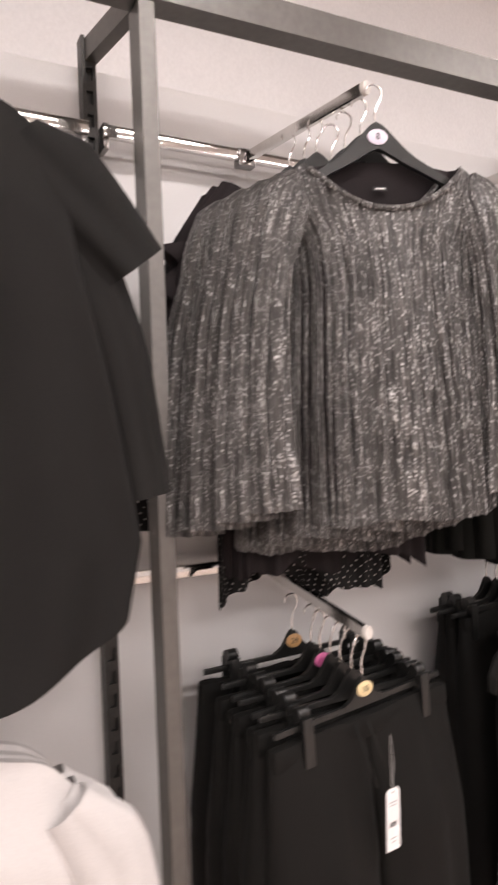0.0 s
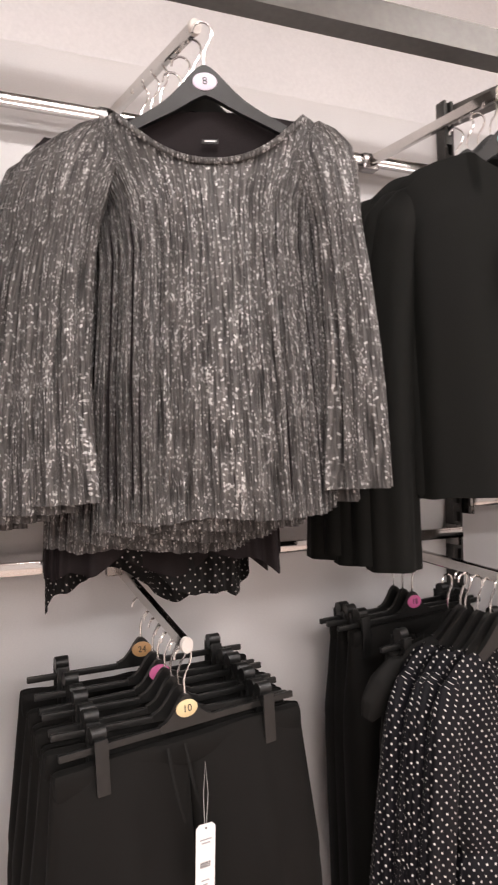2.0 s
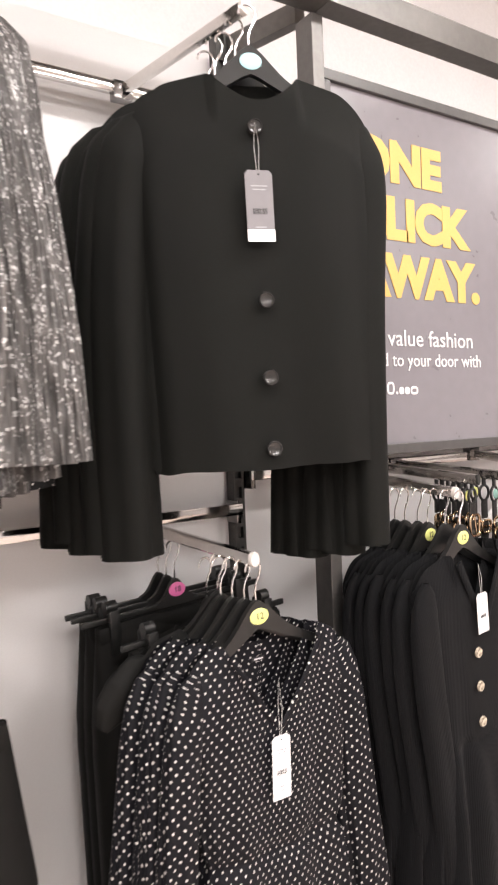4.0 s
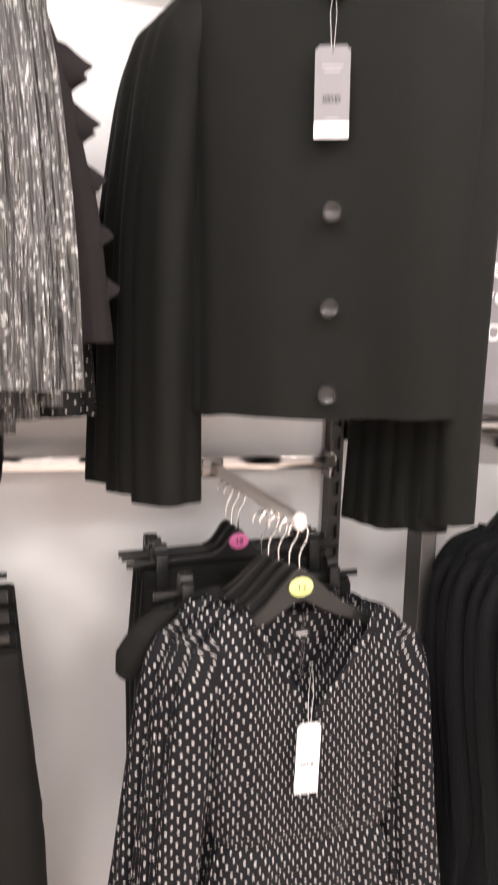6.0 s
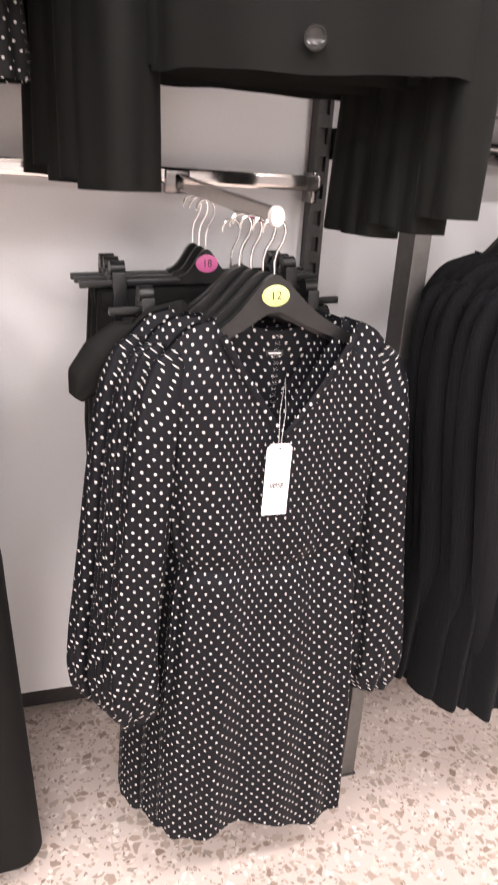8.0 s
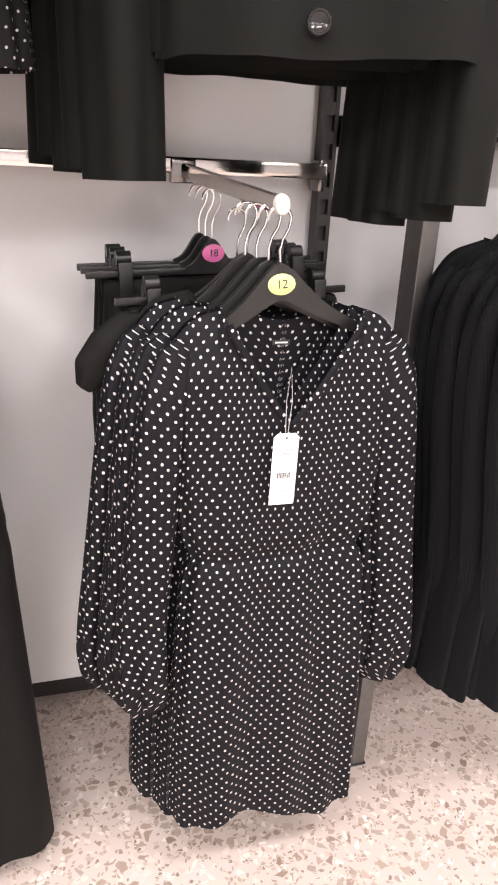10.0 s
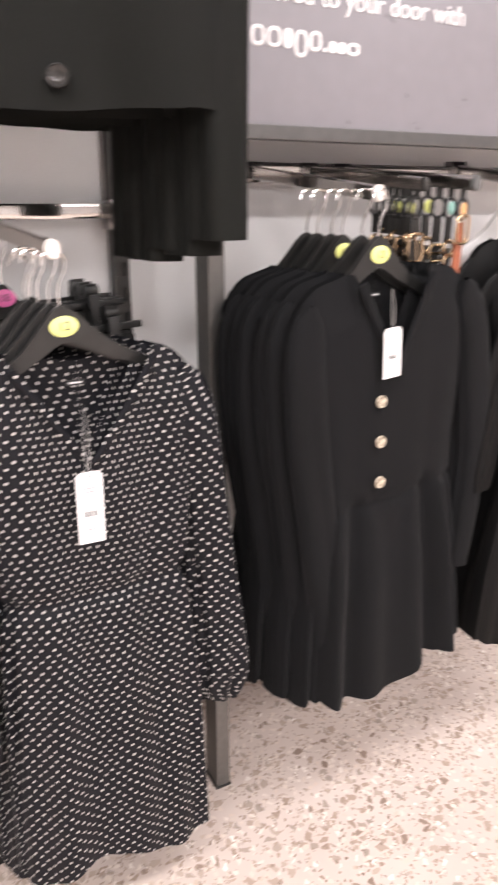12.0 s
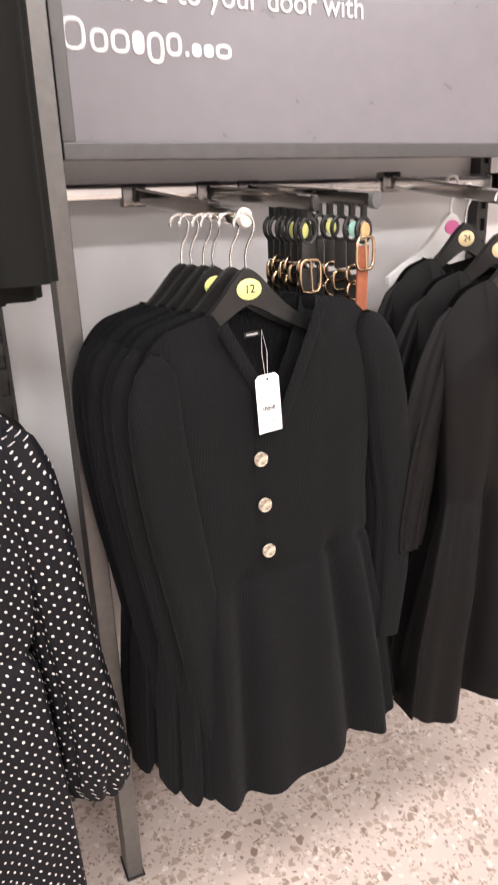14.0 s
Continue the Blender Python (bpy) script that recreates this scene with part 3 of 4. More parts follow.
def sleeve_mesh(side, path, widths, thick, fold, seed=2, rows=44, cols=44, y_off=0.0, counts=(3, 5, 8), even=0.0):
    """A hanging sleeve: a flattened tube along a path of (x, z) points, mirrored by side; widths: (t, half width)."""
    fs = fold_set(seed, counts, 1.0)
    xs, zs = [p[0] for p in path], [p[1] for p in path]
    ts = np.linspace(0, 1, len(path))
    ys = [p[2] if len(p) > 2 else 0.0 for p in path]
    pts, uvs = [], []
    length = 0
    last = None
    for r in range(rows + 1):
        t = r / rows
        def at(q):
            return Vector((float(np.interp(q, ts, xs)), float(np.interp(q, ts, ys)), float(np.interp(q, ts, zs))))
        c = (at(t - 0.06) + at(t - 0.03) + at(t) + at(t + 0.03) + at(t + 0.06)) / 5 if 0.06 < t < 0.94 else at(t)
        a = at(min(t + 0.08, 1)) - at(max(t - 0.08, 0))
        across = Vector((-a.z, 0, a.x)).normalized()
        if last is not None:
            length += (c - last).length
        last = c
        w, d = interp(widths, t), interp(thick, t)
        row, uv = [], []
        for k in range(cols):
            u = 2 * math.pi * k / cols
            f = 1 + folds(fs, u, t) * interp(fold, t)
            p = c + across * (w * math.cos(u) * f) + Vector((0, d * math.sin(u) * f + y_off, 0))
            row.append((p.x * side, p.y, p.z))
        run = 0.0
        for k in range(cols):
            if k:
                run += (Vector(row[k]) - Vector(row[k - 1])).length
            uv.append((even * k / cols if even else run, -length))
        pts.append(row)
        uvs.append(uv)
    return Shape().grid(pts, uvs, closed=True)


def button_mesh(r, mat_):
    s = Shape()
    rings = []
    for k, y in ((0.0, -0.0032), (0.55, -0.0030), (0.72, -0.0045), (0.9, -0.0048), (1.0, -0.003), (1.0, 0.0), (0.0, 0.0)):
        rings.append([(r * k * math.cos(a * math.pi / 12), y, r * k * math.sin(a * math.pi / 12)) for a in range(24)])
    s.grid(rings, closed=True)
    return s.mesh("button", mat_)


def tag_parts(ob, x, y, z, w=0.038, h=0.092, cord=0.07, tilt=0, stock=None):
    """A white card price tag on a thin cord, with printed lines and bars."""
    card = Shape()
    o = [(-w / 2, -h), (w / 2, -h), (w / 2, -0.006), (w / 2 - 0.006, 0), (-w / 2 + 0.006, 0), (-w / 2, -0.006)]
    card.slab(o, -0.0006, 0.0006)
    t = part("price_tag", card.mesh("price_tag", smooth=False), stock or CARD, ob, "grey card price tag" if stock else "white card price tag")
    t.matrix_basis = pose(x, y, z, 0, tilt, 0)
    part("cord", Shape().tube([(-0.002, 0, -0.006), (-0.005, 0.0, cord * 0.5), (0.0, 0.004, cord), (0.004, 0.0, cord * 0.5), (0.001, 0, -0.006)], 0.0006, 5).mesh("cord"), CORD, t)
    ink = Shape().disc((0, -0.0009, -0.007), 0.0018, 0.0018, 0.0008, 10)
    part("eyelet", ink.mesh("eyelet"), INK, t)
    for k, ww in ((0.22, 0.6), (0.27, 0.45), (0.80, 0.4), (0.86, 0.25)):
        line = Shape().box((-w * ww / 2, -0.0010, -h * k - 0.0012), (w * ww / 2, -0.0007, -h * k + 0.0008))
        part("printed_line", line.mesh("printed_line", smooth=False), GREYINK, t)
    bars = Shape()
    rng = random.Random(5)
    xx = -w * 0.26
    while xx < w * 0.26:
        ww = rng.choice((0.0006, 0.001, 0.0014))
        bars.box((xx, -0.0010, -h * 0.62), (xx + ww, -0.0007, -h * 0.54))
        xx += ww + rng.choice((0.0008, 0.0012))
    part("barcode", bars.mesh("barcode", smooth=False), INK, t)


def neck_label(ob, y, z):
    part("neck_label", Shape().box((-0.014, y, z - 0.008), (0.014, y + 0.0012, z), 0.0003).mesh("neck_label", smooth=False), INK, ob, "small woven neck label")
    part("label_print", Shape().box((-0.010, y - 0.0008, z - 0.0052), (0.010, y, z - 0.0028)).mesh("label_print", smooth=False), CARD, ob)


def flat_hem(z, wave=0.0, k=3, p=0.0, lift=0.0):
    return lambda u: z + wave * math.sin(k * u + p) + 0.4 * wave * math.sin(2.3 * k * u + 1 + p) + lift * abs(math.cos(u)) ** 3


def garment(name, m, label, category, cloth, trunk, sleeves=(), group=""):
    """A garment from ready meshes: trunk and sleeves share their data between copies."""
    ob = thing(name, m, label, category, group)
    part("bodice" if sleeves else "cloth", trunk, cloth, ob)
    for s in sleeves:
        part("sleeve", s, cloth, ob)
    return ob


def cloth_meshes(cloth, trunk, sleeves):
    t = trunk.mesh("bodice", cloth, angle=180)
    return t, [s.mesh("sleeve", cloth, angle=180) for s in sleeves]


def along(x0, y0, z0, x1, y1, z1, k):
    return x0 + (x1 - x0) * k, y0 + (y1 - y0) * k, z0 + (z1 - z0) * k


# -- silver crinkled tops --
arm(1.300, 2.217, 1.372, 1.627, 2.223)
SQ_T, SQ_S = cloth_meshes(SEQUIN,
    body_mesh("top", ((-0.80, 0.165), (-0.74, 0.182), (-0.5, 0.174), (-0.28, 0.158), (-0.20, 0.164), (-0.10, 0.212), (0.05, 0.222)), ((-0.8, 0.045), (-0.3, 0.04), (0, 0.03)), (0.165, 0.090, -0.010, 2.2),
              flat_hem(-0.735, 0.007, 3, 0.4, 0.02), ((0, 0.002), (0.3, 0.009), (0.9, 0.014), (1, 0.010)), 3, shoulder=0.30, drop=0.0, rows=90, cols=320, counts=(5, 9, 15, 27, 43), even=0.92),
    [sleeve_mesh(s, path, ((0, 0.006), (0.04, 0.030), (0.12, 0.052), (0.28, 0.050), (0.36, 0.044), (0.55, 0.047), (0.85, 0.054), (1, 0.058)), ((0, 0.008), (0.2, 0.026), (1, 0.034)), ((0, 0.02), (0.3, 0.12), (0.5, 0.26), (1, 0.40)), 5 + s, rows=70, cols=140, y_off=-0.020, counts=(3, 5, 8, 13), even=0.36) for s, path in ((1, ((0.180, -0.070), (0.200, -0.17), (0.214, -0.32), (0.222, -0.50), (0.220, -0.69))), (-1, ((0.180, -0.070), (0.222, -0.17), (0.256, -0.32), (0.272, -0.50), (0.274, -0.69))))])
SQ_BAND = neck_band((0.165, 0.090, 0, 2.2), 0.30, 0.038, 0.0055, 0.6, SEQUIN, low=0.010)
SQ_LINING = body_mesh("lining", ((-0.80, 0.16), (-0.5, 0.178), (-0.28, 0.160), (-0.20, 0.162), (-0.11, 0.205), (0.05, 0.215)), ((-0.8, 0.030), (-0.3, 0.026), (0, 0.02)), (0.160, 0.098, -0.018, 2.2), flat_hem(-0.72), ((0, 0.001), (1, 0.004)), 4, shoulder=0.30, drop=-0.003).mesh("lining", PURPLE, angle=180)
for i, (y, yaw) in enumerate(((1.610, -16), (1.648, -12), (1.690, -10), (1.728, -12))):
    x = 1.384 - (y - 1.61) * 0.2
    m = pose(x, y, 2.118 - 0.010 * i, 0, -1.5 + i, yaw)
    hanger(m, "lilac" if i == 0 else None, "8" if i == 0 else "")
    m = m @ pose(0.006 - 0.014 * i, 0, 0) @ Matrix.Diagonal((1, 1, 1 + 0.014 * i, 1))
    g = garment("blouse", m, "silver foil crinkled long-sleeved top on a black hanger", "top", None, SQ_T, SQ_S, "silver tops")
    part("lining", SQ_LINING, None, g, "dark plain lining")
    part("neck_band", SQ_BAND, None, g)
    if i == 0:
        neck_label(g, 0.010, -0.085)
# darker tops behind them
DK_T, DK_S = cloth_meshes(PURPLE,
    body_mesh("top", ((-0.9, 0.22), (-0.3, 0.19), (0.05, 0.21)), ((-0.9, 0.04), (0, 0.03)), (0.09, 0.10, 0.03, 2), flat_hem(-0.81, 0.035, 3), ((0, 0.003), (1, 0.015)), 13),
    [sleeve_mesh(s, ((0.18, -0.06), (0.25, -0.22), (0.30, -0.40), (0.31, -0.62)), ((0, 0.035), (0.2, 0.06), (0.6, 0.05), (1, 0.07)), ((0, 0.02), (1, 0.04)), ((0, 0.04), (1, 0.15)), 15 + s) for s in (1, -1)])
SD_T, SD_S = cloth_meshes(SMALLDOT,
    body_mesh("top", ((-0.95, 0.20), (-0.3, 0.19), (0.05, 0.20)), ((-0.9, 0.04), (0, 0.03)), (0.09, 0.10, 0.03, 2), flat_hem(-0.87, 0.04, 3, 1.0), ((0, 0.003), (1, 0.015)), 23),
    [sleeve_mesh(s, ((0.17, -0.06), (0.25, -0.24), (0.30, -0.45), (0.315, -0.74)), ((0, 0.035), (0.2, 0.055), (0.6, 0.05), (1, 0.06)), ((0, 0.02), (1, 0.04)), ((0, 0.04), (1, 0.12)), 25 + s) for s in (1, -1)])
def ruffle_mesh(side, phase):
    rows = []
    for r in range(45):
        t = r / 44
        z = -0.16 - 0.42 * t
        tri = abs(((t * 5.2 + phase) % 1.0) - 0.5) * 2
        x0, x1 = 0.235 + 0.05 * t, 0.300 + 0.055 * t + 0.050 * (1 - tri)
        wave = 0.012 * math.sin(t * 33 + phase * 6)
        rows.append([(side * (x0 + (x1 - x0) * k), wave * k + dy, z - 0.02 * k) for k, dy in ((0, -0.004), (0.35, -0.004), (0.7, -0.003), (1, -0.001), (1, 0.001), (0.5, 0.003), (0, 0.004))])
    return Shape().grid(rows, closed=True, cap=True).mesh("ruffle", PURPLE)


RUFFLES = [ruffle_mesh(s, p) for s, p in ((1, 0.1), (-1, 0.55))]
for y, yaw, which in ((1.768, -9, 0), (1.805, -7, 0), (1.850, -9, 1)):
    m = pose(1.384 - (y - 1.61) * 0.2, y, 2.118, 0, 0, yaw)
    hanger(m)
    if which:
        garment("blouse", m, "black long-sleeved top with tiny white spots", "top", None, SD_T, SD_S, "dark tops on the rail")
    else:
        g = garment("blouse", m, "dark plum long-sleeved top with ruffled sleeves", "top", None, DK_T, DK_S, "dark tops on the rail")
        for r in RUFFLES:
            part("ruffle", r, None, g)

# -- black jackets --
arm(1.957, 2.217, 2.044, 1.627, 2.235)
BZ_T, BZ_S = cloth_meshes(BLACK,
    body_mesh("jacket", ((-0.76, 0.214), (-0.35, 0.216), (0.05, 0.220)), ((-0.8, 0.055), (-0.3, 0.05), (0, 0.035)), (0.085, 0.055, 0.0, 2.0), flat_hem(-0.730, 0.002, 5), ((0, 0.001), (0.5, 0.008), (1, 0.013)), 31, shoulder=0.28, counts=(3, 5, 8)),
    [sleeve_mesh(-1, ((0.190, -0.085), (0.234, -0.20), (0.258, -0.42), (0.265, -0.65), (0.265, -0.875)), ((0, 0.006), (0.04, 0.034), (0.15, 0.056), (0.5, 0.056), (1, 0.056)), ((0, 0.02), (0.2, 0.045), (1, 0.05)), ((0, 0.01), (1, 0.10)), 32, y_off=0.020, counts=(3, 5)),
     sleeve_mesh(1, ((0.190, -0.085), (0.215, -0.20), (0.200, -0.42), (0.192, -0.65), (0.188, -0.875)), ((0, 0.006), (0.04, 0.034), (0.15, 0.048), (0.5, 0.044), (1, 0.042)), ((0, 0.02), (0.2, 0.04), (1, 0.045)), ((0, 0.01), (1, 0.10)), 34, y_off=0.014, counts=(3, 5))])
BZ_BUTTON = button_mesh(0.0150, BUTTON)
BZ_RIM = Shape().tube([(0.0125 * math.cos(a * math.pi / 12), -0.0045, 0.0125 * math.sin(a * math.pi / 12)) for a in range(24)], 0.0016, 6, closed=True).mesh("button_rim", GLASSB)
for i, (y, yaw) in enumerate(((1.615, -19), (1.655, -15), (1.690, -16), (1.722, -13), (1.754, -14))):
    m = pose(2.047 - (y - 1.615) * 0.1, y, 2.128 - (0, 0.004, 0.016, 0.008, 0.022)[i], 0, -1 + 0.7 * i, yaw)
    hanger(m, "blue" if i == 0 else None)
    m = m @ pose(-0.002 * i, 0, 0) @ Matrix.Diagonal((1, 1, (1, 0.986, 0.982, 0.972, 0.975)[i], 1))
    g = garment("jacket", m, "short black collarless jacket with round shiny buttons" if i == 0 else "short black collarless jacket", "jacket", None, BZ_T, BZ_S, "black jackets")
    for c in g.children:
        if c.data == BZ_S[1]:
            c.scale.z = (1.02, 1.055, 1.035, 1.075, 1.05)[i]
    if i == 0:
        for z in (-0.13, -0.285, -0.435, -0.570, -0.695):
            b = part("button", BZ_BUTTON, None, g, "round shiny black button")
            b.location = (-0.010, -0.060 if z < -0.25 else -0.046, z)
            part("button_rim", BZ_RIM, None, b)
        tag_parts(g, -0.014, -0.066, -0.212, 0.049, 0.122, 0.085, stock=GREYCARD)
        part("tag_foot", Shape().box((-0.0385, -0.0685, -0.335), (0.0105, -0.0665, -0.314)).mesh("tag_foot", smooth=False), CARD, g)
        neck_label(g, 0.02, -0.075)

# -- black tops and white shirts of the bay before --
arm(0.50, 2.217, 0.56, 1.627, 2.223)
BT_T, BT_S = cloth_meshes(JERSEY,
    body_mesh("top", ((-0.98, 0.25), (-0.86, 0.335), (-0.72, 0.365), (-0.5, 0.325), (-0.3, 0.280), (0.05, 0.245)), ((-0.9, 0.06), (-0.3, 0.06), (0, 0.04)), (0.10, 0.08, 0.02, 2), lambda u: -0.95 + 0.13 * abs(math.cos(u)) ** 2 + 0.02 * math.sin(2 * u), ((0, 0.003), (0.4, 0.024), (1, 0.034)), 41, counts=(3, 5, 8)),
    [sleeve_mesh(s, ((0.21, -0.10), (0.265, -0.155), (0.325, -0.225), (0.375, -0.290)), ((0, 0.035), (0.3, 0.08), (1, 0.07)), ((0, 0.03), (1, 0.05)), ((0, 0.05), (0.5, 0.16), (1, 0.16)), 43 + s, y_off=0.01) for s in (1, -1)])
BL_T, BL_S = cloth_meshes(JERSEY,
    body_mesh("top", ((-0.9, 0.27), (-0.4, 0.25), (0.05, 0.235)), ((-0.9, 0.05), (0, 0.04)), (0.10, 0.08, 0.02, 2), flat_hem(-0.79, 0.02, 3), ((0, 0.002), (1, 0.015)), 51, counts=(3, 5, 9)),
    [sleeve_mesh(s, ((0.20, -0.09), (0.29, -0.24), (0.355, -0.42), (0.390, -0.655)), ((0, 0.04), (0.2, 0.065), (0.7, 0.055), (1, 0.05)), ((0, 0.03), (1, 0.045)), ((0, 0.03), (1, 0.10)), 53 + s) for s in (1, -1)])
for i, y in enumerate((1.600, 1.66, 1.715, 1.765)):
    m = pose(0.515 - (y - 1.6) * 0.17, y, 2.12, 0, 0, (4, -3, 2, -2)[i])
    hanger(m)
    if i in (0, 2):
        garment("top", m, "loose black jersey top with short wide sleeves", "top", None, BT_T, BT_S, "black tops on the rail")
    else:
        garment("top", m, "black jersey top with long sleeves", "top", None, BL_T, BL_S, "black tops on the rail")
arm(0.46, 1.262, 0.53, 1.627, 1.235)
WS_T, WS_S = cloth_meshes(WHITE,
    body_mesh("shirt", ((-0.75, 0.25), (-0.3, 0.235), (0.05, 0.225)), ((-0.9, 0.07), (-0.3, 0.06), (0, 0.04)), (0.085, 0.10, 0.02, 1.6), flat_hem(-0.70, 0.02, 3), ((0, 0.003), (0.4, 0.012), (1, 0.02)), 61, shoulder=0.30, counts=(4, 7, 11)),
    [sleeve_mesh(s, ((0.205, -0.12), (0.275, -0.22), (0.30, -0.36), (0.31, -0.60)), ((0, 0.04), (0.25, 0.068), (1, 0.060)), ((0, 0.03), (1, 0.05)), ((0, 0.03), (1, 0.10)), 63 + s, y_off=-0.02) for s in (1, -1)])
for i, y in enumerate((1.615, 1.66, 1.70)):
    m = pose(0.545 - (y - 1.6) * 0.17, y, 1.135, 0, 0, (6, 2, 5)[i])
    hanger(m, grey=True)
    garment("shirt", m, "white cotton long-sleeved shirt on a hanger", "shirt", None, WS_T, WS_S, "white shirts")


# -- trousers on clip hangers --
def trouser_mesh(seed, half=0.238, length=0.965):
    fs = fold_set(seed, (3, 5, 7), 0.4)
    legs = []
    rows, cols = 50, 64
    for side in (-1, 1):
        pts = []
        for r in range(rows + 1):
            v = r / rows
            z = -0.046 - length * v
            split = min(1, v / 0.30)
            w = half * (0.5 + 0.07 * min(1, v * 3)) * (1 + 0.06 * max(0, v - 0.4))
            cx = side * (half * 0.5 + 0.012 * min(1, v * 3) + 0.006 * v)
            d = 0.012 + 0.040 * min(1, v * 4)
            row = []
            for c in range(cols):
                u = 2 * math.pi * c / cols
                f = 1 + folds(fs, u + side, v) * (0.03 + 0.10 * v)
                crease = 0.012 * math.exp(-((u - 1.5 * math.pi) / 0.12) ** 2) * min(1, v * 5)
                x = cx + w * math.copysign(abs(math.cos(u)) ** 0.8, math.cos(u)) * (0.98 if split >= 1 else 1.0)
                y = d * f * math.copysign(abs(math.sin(u)) ** 0.8, math.sin(u)) - crease
                row.append((x, y, z + 0.004 * math.sin(3 * u)))
            pts.append(row)
        legs.append(Shape().grid(pts, closed=True))
    return legs


TROUSER_LEGS = [s.mesh("leg", TROUSER, angle=180) for s in trouser_mesh(71)]
WAIST = Shape().box((-0.238, -0.015, -0.092), (0.238, 0.015, -0.044), 0.013).mesh("waistband", TROUSER)


def trousers(m, label="black tailored trousers clipped by the waist", group="black trousers"):
    ob = thing("trousers", m, label, "trousers", group)
    part("waistband", WAIST, None, ob)
    for leg in TROUSER_LEGS:
        part("leg", leg, None, ob)
    return ob


arm(1.300, 1.262, 1.345, 1.655, 1.170)
TR = (1.350, 1.680, 1.050, 1.328, 1.93, 1.100)
for i, k in enumerate((0.0, 0.13, 0.26, 0.39, 0.52, 0.65, 0.92)):
    x, y, z = along(*TR, k)
    m = pose(x, y, z, 0, (-2, 1, -1, 0.5, -1, 1, 0)[i], (8, 5, 7, 4, 6, 5, 3)[i])
    clip_hanger(m, {0: "cream", 4: "pink", 6: "orange"}.get(i), {0: "10", 6: "24"}.get(i, ""))
    t = trousers(m)
    if i == 0:
        tag_parts(t, -0.006, -0.070, -0.168, 0.036, 0.115, 0.10, 4)
        for x0, turn in ((-0.045, 8), (-0.012, -6)):
            part("tie", Shape().tube([(x0, -0.02, -0.05), (x0 - 0.006, -0.055, -0.10), (x0 + 0.008, -0.06, -0.16)], 0.003, 6, flat=0.4).mesh("tie"), TROUSER, t, "black waist tie")

# -- spotted dresses, with trousers behind --
arm(1.951, 1.262, 2.018, 1.627, 1.228)
DR_T, DR_S = cloth_meshes(DOT,
    body_mesh("dress", ((-1.05, 0.182), (-0.7, 0.172), (-0.47, 0.158), (-0.42, 0.150), (-0.36, 0.162), (-0.15, 0.182), (0.05, 0.190)), ((-1.05, 0.055), (-0.6, 0.048), (-0.42, 0.036), (-0.2, 0.036), (0, 0.03)), (0.110, 0.165, 0.025, 1.15),
              lambda u: -0.985 + 0.020 * math.cos(4 * u + 0.8) - 0.02 * math.cos(u), ((0, 0.001), (0.25, 0.003), (0.40, 0.007), (0.44, 0.008), (0.6, 0.012), (1, 0.013)), 81, shoulder=0.28, rows=110, cols=240, counts=(4, 7, 11), pinch=(-0.425, 0.22, 0.016)),
    [sleeve_mesh(s, path, ((0, 0.006), (0.04, 0.026), (0.12, 0.036), (0.3, 0.038), (0.5, 0.039), (0.78, 0.044), (0.92, 0.042), (1, 0.030)), ((0, 0.008), (0.2, 0.024), (0.8, 0.036), (1, 0.024)), ((0, 0.02), (0.3, 0.10), (0.6, 0.16), (1, 0.24)), 83 + s, rows=70, cols=72, y_off=-0.010, counts=(3, 5, 8))
     for s, path in ((1, ((0.164, -0.070), (0.188, -0.18), (0.208, -0.40), (0.228, -0.57), (0.232, -0.66), (0.224, -0.725))), (-1, ((0.164, -0.070), (0.190, -0.18), (0.212, -0.40), (0.228, -0.57), (0.228, -0.64), (0.220, -0.705))))])
for i, (y, yaw) in enumerate(((1.630, 1), (1.656, -1), (1.682, 3), (1.710, 1))):
    m = pose(2.026 - (y - 1.630) * 0.38, y, 1.117, 0, (-4, -2, -3, -1)[i], yaw)
    hanger(m, "yellow" if i == 0 else None, "12" if i == 0 else "", grey=False)
    m = pose(2.044 - (y - 1.630) * 0.52, y, 1.117, 0, (0, 0.6, -0.5, 1.0)[i], yaw)
    g = garment("dress", m, "black long-sleeved dress with white spots and V neck", "dress", None, DR_T, DR_S, "spotted dresses")
    if i == 0:
        part("neck_band", neck_band((0.110, 0.165, 0, 1.15), 0.28, 0.036, 0.006, 0.5, DOT), None, g)
        tag_parts(g, -0.012, -0.052, -0.205, 0.040, 0.116, 0.10, 1)
        neck_label(g, 0.030, -0.085)
for i, (x, y, z, yaw) in enumerate(((2.000, 1.772, 1.105, 6), (1.985, 1.885, 1.128, 5), (1.980, 1.915, 1.130, 2), (1.975, 1.945, 1.132, 4))):
    m = pose(x, y, z, 0, -2, yaw)
    wide = 0.88 if i == 0 else 0.97
    clip_hanger(m @ Matrix.Diagonal((wide, 1, 1, 1)), "pink" if i == 1 else None, "18" if i == 1 else "")
    t = trousers(m @ Matrix.Diagonal((0.76 if i == 0 else 0.79, 1, 0.78, 1)), "black cropped trousers clipped by the waist", "cropped trousers")
    if i == 0:
        part("care_label", Shape().box((-0.105, -0.0185, -0.068), (-0.075, -0.0165, -0.040)).mesh("care_label", smooth=False), CARD, t, "small white sewn label")

